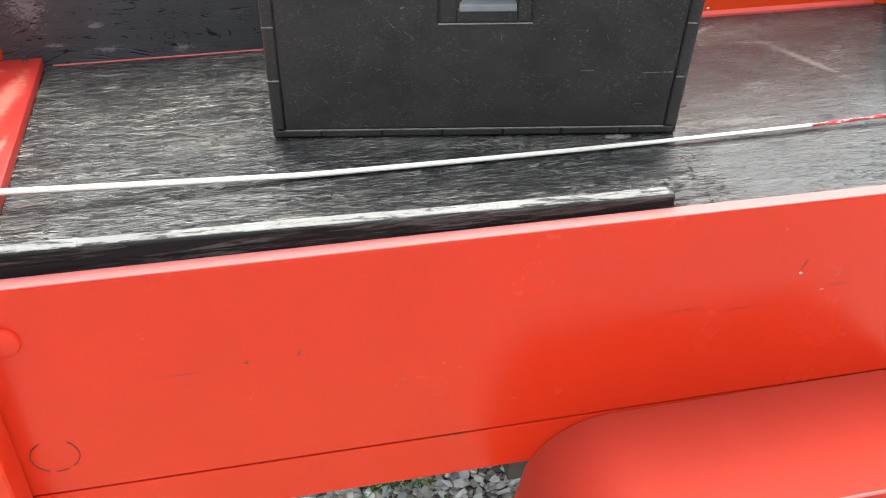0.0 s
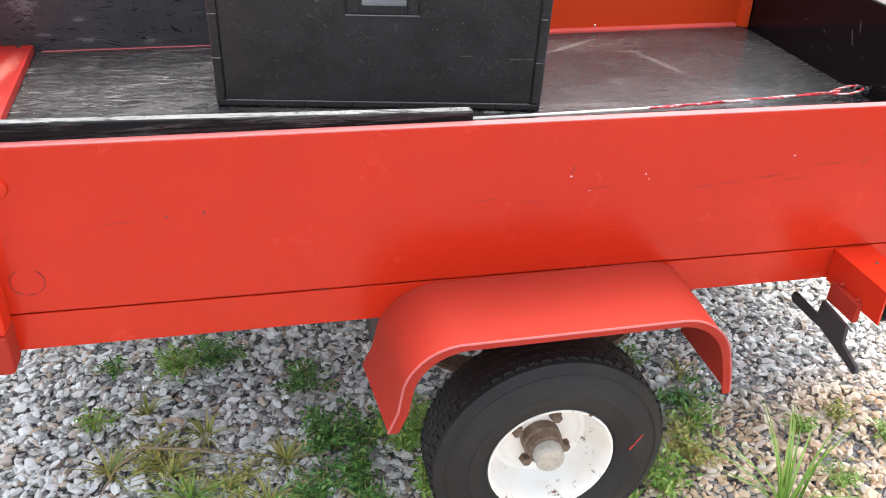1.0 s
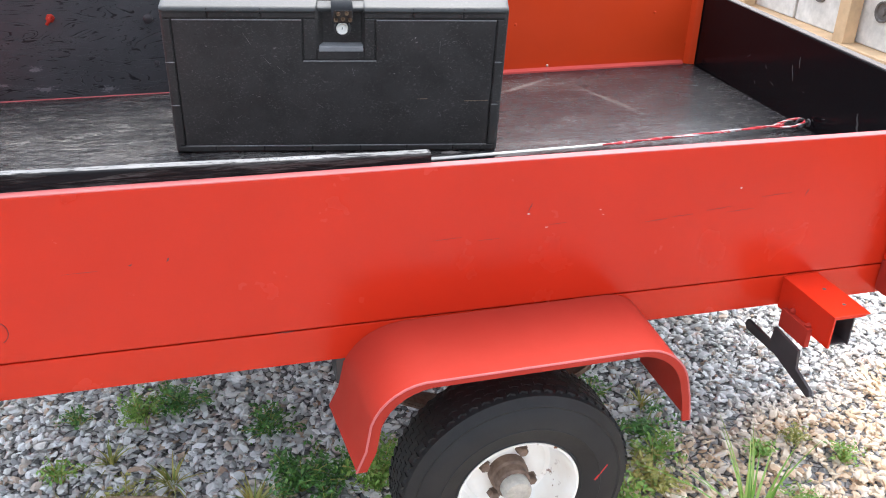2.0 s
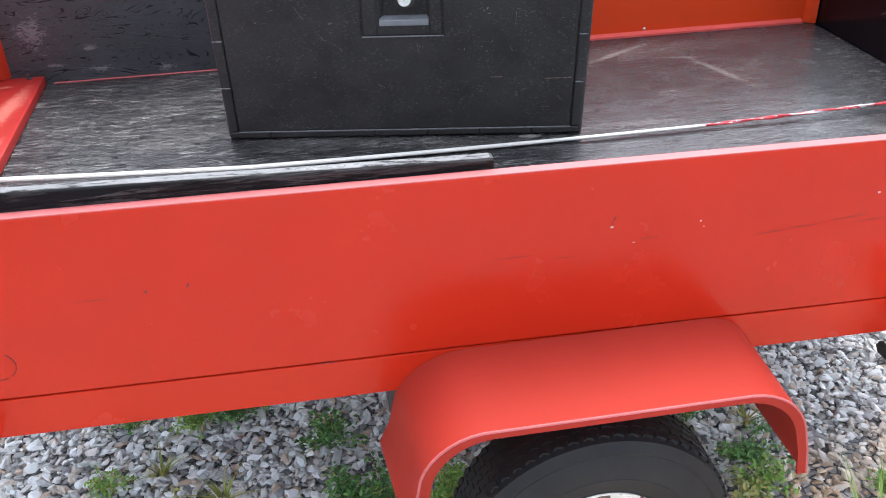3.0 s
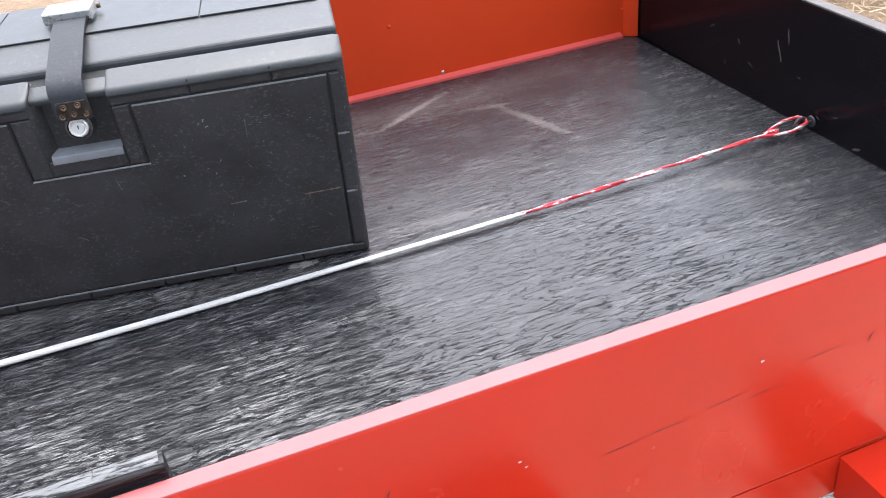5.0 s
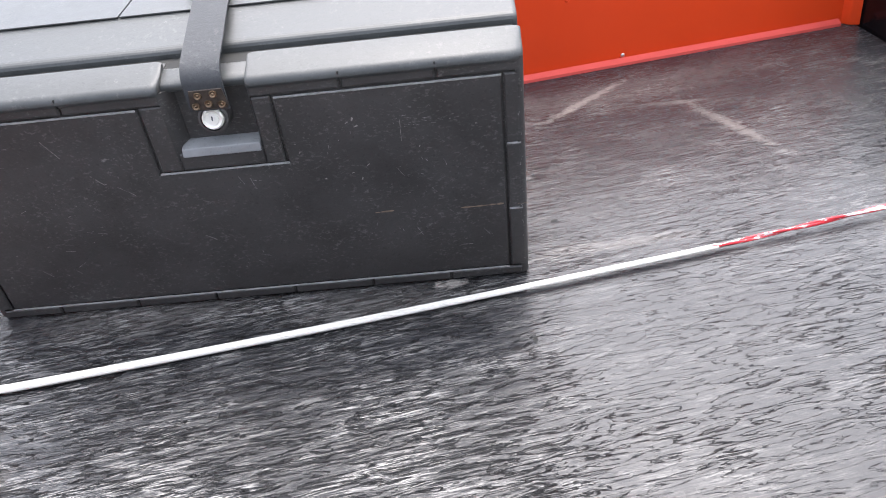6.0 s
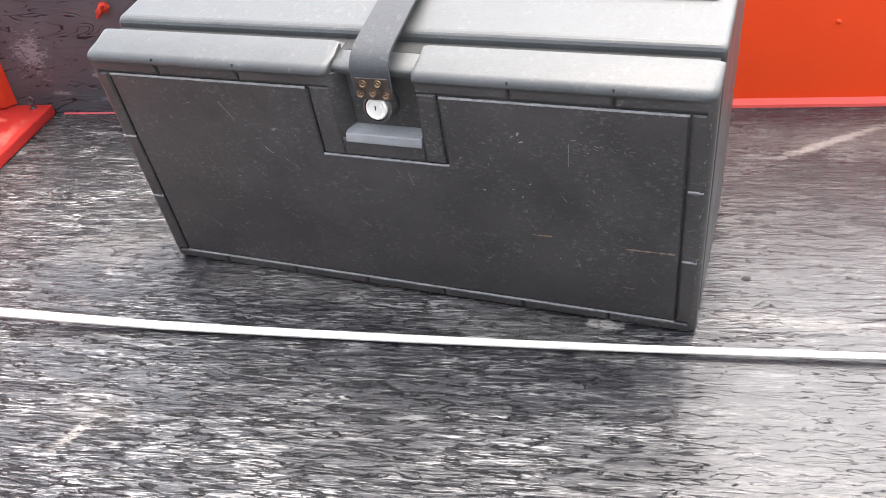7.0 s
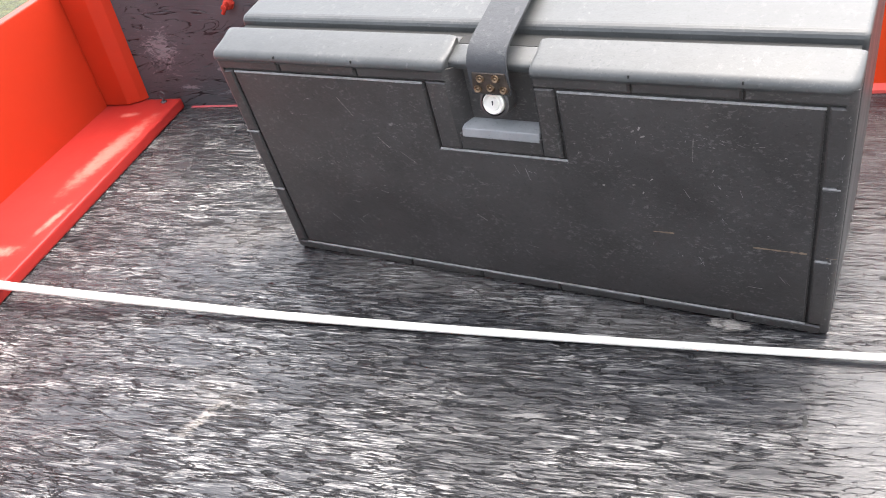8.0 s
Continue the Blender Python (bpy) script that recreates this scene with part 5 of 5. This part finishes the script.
GREEN, YELLOW, BLADE = "low leafy green weed growing through the gravel", "yellowing weed in the gravel", "tuft of green grass in the gravel"
leafy("weed", (-0.14, 0.53, 0), 0.07, 0.07, 420, 0.014, LEAF_GRASS, GREEN, 1)
leafy("weed", (-0.05, 0.55, 0), 0.08, 0.08, 520, 0.014, LEAF, GREEN, 2)
leafy("weed", (0.14, 0.42, 0), 0.075, 0.06, 420, 0.014, LEAF, GREEN, 3)
leafy("weed", (0.19, 0.22, 0), 0.11, 0.07, 800, 0.014, LEAF, GREEN, 4)
leafy("weed", (0.23, 0.13, 0), 0.09, 0.05, 420, 0.013, LEAF, GREEN, 5)
leafy("weed", (0.345, 0.17, 0), 0.075, 0.17, 900, 0.013, LEAF_GRASS, "tall feathery green weed beside the tyre", 6)
leafy("weed", (0.36, 0.05, 0), 0.06, 0.10, 500, 0.013, LEAF_GRASS, GREEN, 7)
leafy("weed", (0.24, 0.05, 0), 0.07, 0.05, 300, 0.013, LEAF, GREEN, 8)
grassy("grass_tuft", (-0.20, 0.39, 0), 0.06, 0.07, 26, 0.006, LEAF_YELLOW, YELLOW, 9)
grassy("grass_tuft", (-0.07, 0.29, 0), 0.08, 0.08, 36, 0.006, LEAF_YELLOW, YELLOW, 10)
grassy("grass_tuft", (-0.14, 0.19, 0), 0.09, 0.07, 40, 0.006, LEAF_YELLOW, YELLOW, 11)
grassy("grass_tuft", (0.09, 0.19, 0), 0.08, 0.08, 36, 0.006, LEAF_YELLOW, YELLOW, 12)
leafy("weed", (-0.16, 0.24, 0), 0.10, 0.05, 300, 0.013, LEAF_YELLOW, YELLOW, 13)
leafy("weed", (-0.02, 0.14, 0), 0.10, 0.05, 300, 0.013, LEAF_YELLOW, YELLOW, 14)
grassy("grass_tuft", (0.27, 0.04, 0), 0.07, 0.07, 22, 0.006, LEAF_GRASS, BLADE, 15)
grassy("grass_tuft", (1.02, 0.31, 0), 0.06, 0.06, 26, 0.006, LEAF_YELLOW, YELLOW, 16)
leafy("weed", (0.98, 0.22, 0), 0.10, 0.06, 420, 0.014, LEAF, GREEN, 17)
leafy("weed", (0.92, 0.06, 0), 0.10, 0.07, 420, 0.015, LEAF_YELLOW, YELLOW, 18)
leafy("weed", (0.83, -0.02, 0), 0.09, 0.07, 420, 0.015, LEAF_GRASS, GREEN, 19)
grassy("grass_tuft", (0.74, -0.06, 0), 0.07, 0.09, 16, 0.010, LEAF_GRASS, BLADE, 20)
grassy("grass_tuft", (1.03, -0.13, 0), 0.24, 0.24, 34, 0.007, LEAF_GRASS, "tall bent grass clump in the tan gravel", 21)
leafy("weed", (1.19, 0.08, 0), 0.035, 0.05, 220, 0.012, LEAF_GRASS, GREEN, 22)
leafy("weed", (1.30, 0.10, 0), 0.035, 0.05, 180, 0.012, LEAF_YELLOW, YELLOW, 23)
leafy("weed", (1.37, 0.02, 0), 0.04, 0.05, 180, 0.012, LEAF_GRASS, GREEN, 24)
leafy("weed", (1.20, -0.08, 0), 0.06, 0.04, 200, 0.012, LEAF_GRASS, GREEN, 25)
grassy("grass_tuft", (-0.26, 0.22, 0), 0.09, 0.08, 30, 0.006, LEAF_YELLOW, YELLOW, 31)
grassy("grass_tuft", (-0.10, 0.12, 0), 0.10, 0.08, 40, 0.006, LEAF_GRASS, BLADE, 32)
grassy("grass_tuft", (0.05, 0.08, 0), 0.10, 0.08, 36, 0.006, LEAF_YELLOW, YELLOW, 33)
leafy("weed", (0.14, 0.08, 0), 0.10, 0.05, 420, 0.013, LEAF, GREEN, 34)
leafy("weed", (0.27, 0.22, 0), 0.08, 0.08, 420, 0.013, LEAF, GREEN, 35)
leafy("weed", (-0.30, 0.36, 0), 0.06, 0.05, 200, 0.012, LEAF_GRASS, GREEN, 36)
leafy("weed", (-0.28, 0.55, 0), 0.05, 0.05, 160, 0.012, LEAF, GREEN, 37)
leafy("weed", (0.90, 0.35, 0), 0.07, 0.06, 260, 0.012, LEAF, GREEN, 38)
leafy("weed", (0.97, 0.13, 0), 0.08, 0.06, 300, 0.013, LEAF_GRASS, GREEN, 39)
bm = bmesh.new()
tube(bm, [(-0.27, 0.14, 0.012), (-0.24, 0.19, 0.04), (-0.19, 0.235, 0.045), (-0.10, 0.225, 0.035), (-0.01, 0.205, 0.022)], [0.0015, 0.0022, 0.003, 0.0035, 0.002], 6)
stalk = part("dry_stalk", bm, STRAW, None, "", True)
tagged(stalk, "bent dry straw-coloured stalk lying on the gravel", "stalk")

# straw strewn on the far dirt
rng = np.random.default_rng(9)
bm = bmesh.new()
for _ in range(5200):
    x, y, ang, ln = rng.uniform(2.4, 5.0), rng.uniform(0.7, 4.2), rng.uniform(0, 3.14), rng.uniform(0.04, 0.14)
    d = Vector((math.cos(ang), math.sin(ang), rng.uniform(-0.15, 0.15))) * ln / 2
    s = Vector((-math.sin(ang), math.cos(ang), rng.uniform(-0.5, 0.5))) * 0.003
    c = Vector((x, y, rng.uniform(0.0, 0.02)))
    bm.faces.new([bm.verts.new(p) for p in (c - d - s, c + d - s, c + d + s, c - d + s)])
straw = part("straw", bm, STRAW, None, normals=False)
tagged(straw, "dry straw strewn over tan dirt", "straw", kind="stuff")

# ---------------------------------------------------------------- timber rack with white blocks beyond the trailer
rack = empty("timber_rack", pose(3.55, 3.6, 0.0), "pale timber rack standing on the straw", "rack")
RK = Matrix.Translation((-3.55, -3.6, 0))


def rpart(name, x0, x1, y0, y1, z0, z1):
    b = bmesh.new()
    box(b, x0, x1, y0, y1, z0, z1, 0.004)
    bmesh.ops.transform(b, matrix=RK, verts=b.verts)
    return part(name, b, PALE_WOOD, rack)


rpart("bottom_rail", 3.49, 3.95, 2.5, 4.9, 0.02, 0.11)
for y in (2.86, 3.84, 4.80):
    rpart("upright", 3.50, 3.58, y, y + 0.09, 0.1105, 0.95)
rpart("top_rail", 3.49, 3.95, 2.5, 4.9, 0.9505, 1.04)


def white_block(at):
    ob = empty("white_block", Matrix.Translation(at), "square white block with a round recess, on a timber rack", "block", "blocks on the rack")
    b = bmesh.new()
    box(b, 0.0, 0.30, -0.20, 0.20, 0.0, 0.40, 0.012, 3)
    part("block_body", b, WHITE_BLOCK, ob)
    b = bmesh.new()
    lathe(b, [(0.056, -0.001), (0.056, 0.012), (0.047, 0.012), (0.042, 0.002), (0.022, 0.001), (0.018, 0.012), (0.0005, 0.014)], 28, Matrix.Translation((0, 0, 0.2)) @ TO_LEFT)
    part("round_recess", b, EDGE_GREY, ob, "grey round fitting", True)
    return ob


first = white_block((3.60, 3.24, 0.111))
for y in (2.72, 3.66, 4.16, 4.58):
    copy_thing(first, Matrix.Translation((3.60, y, 0.111)))
for y in (2.72, 3.24, 3.66, 4.16, 4.58):
    copy_thing(first, Matrix.Translation((3.60, y, 0.513)))
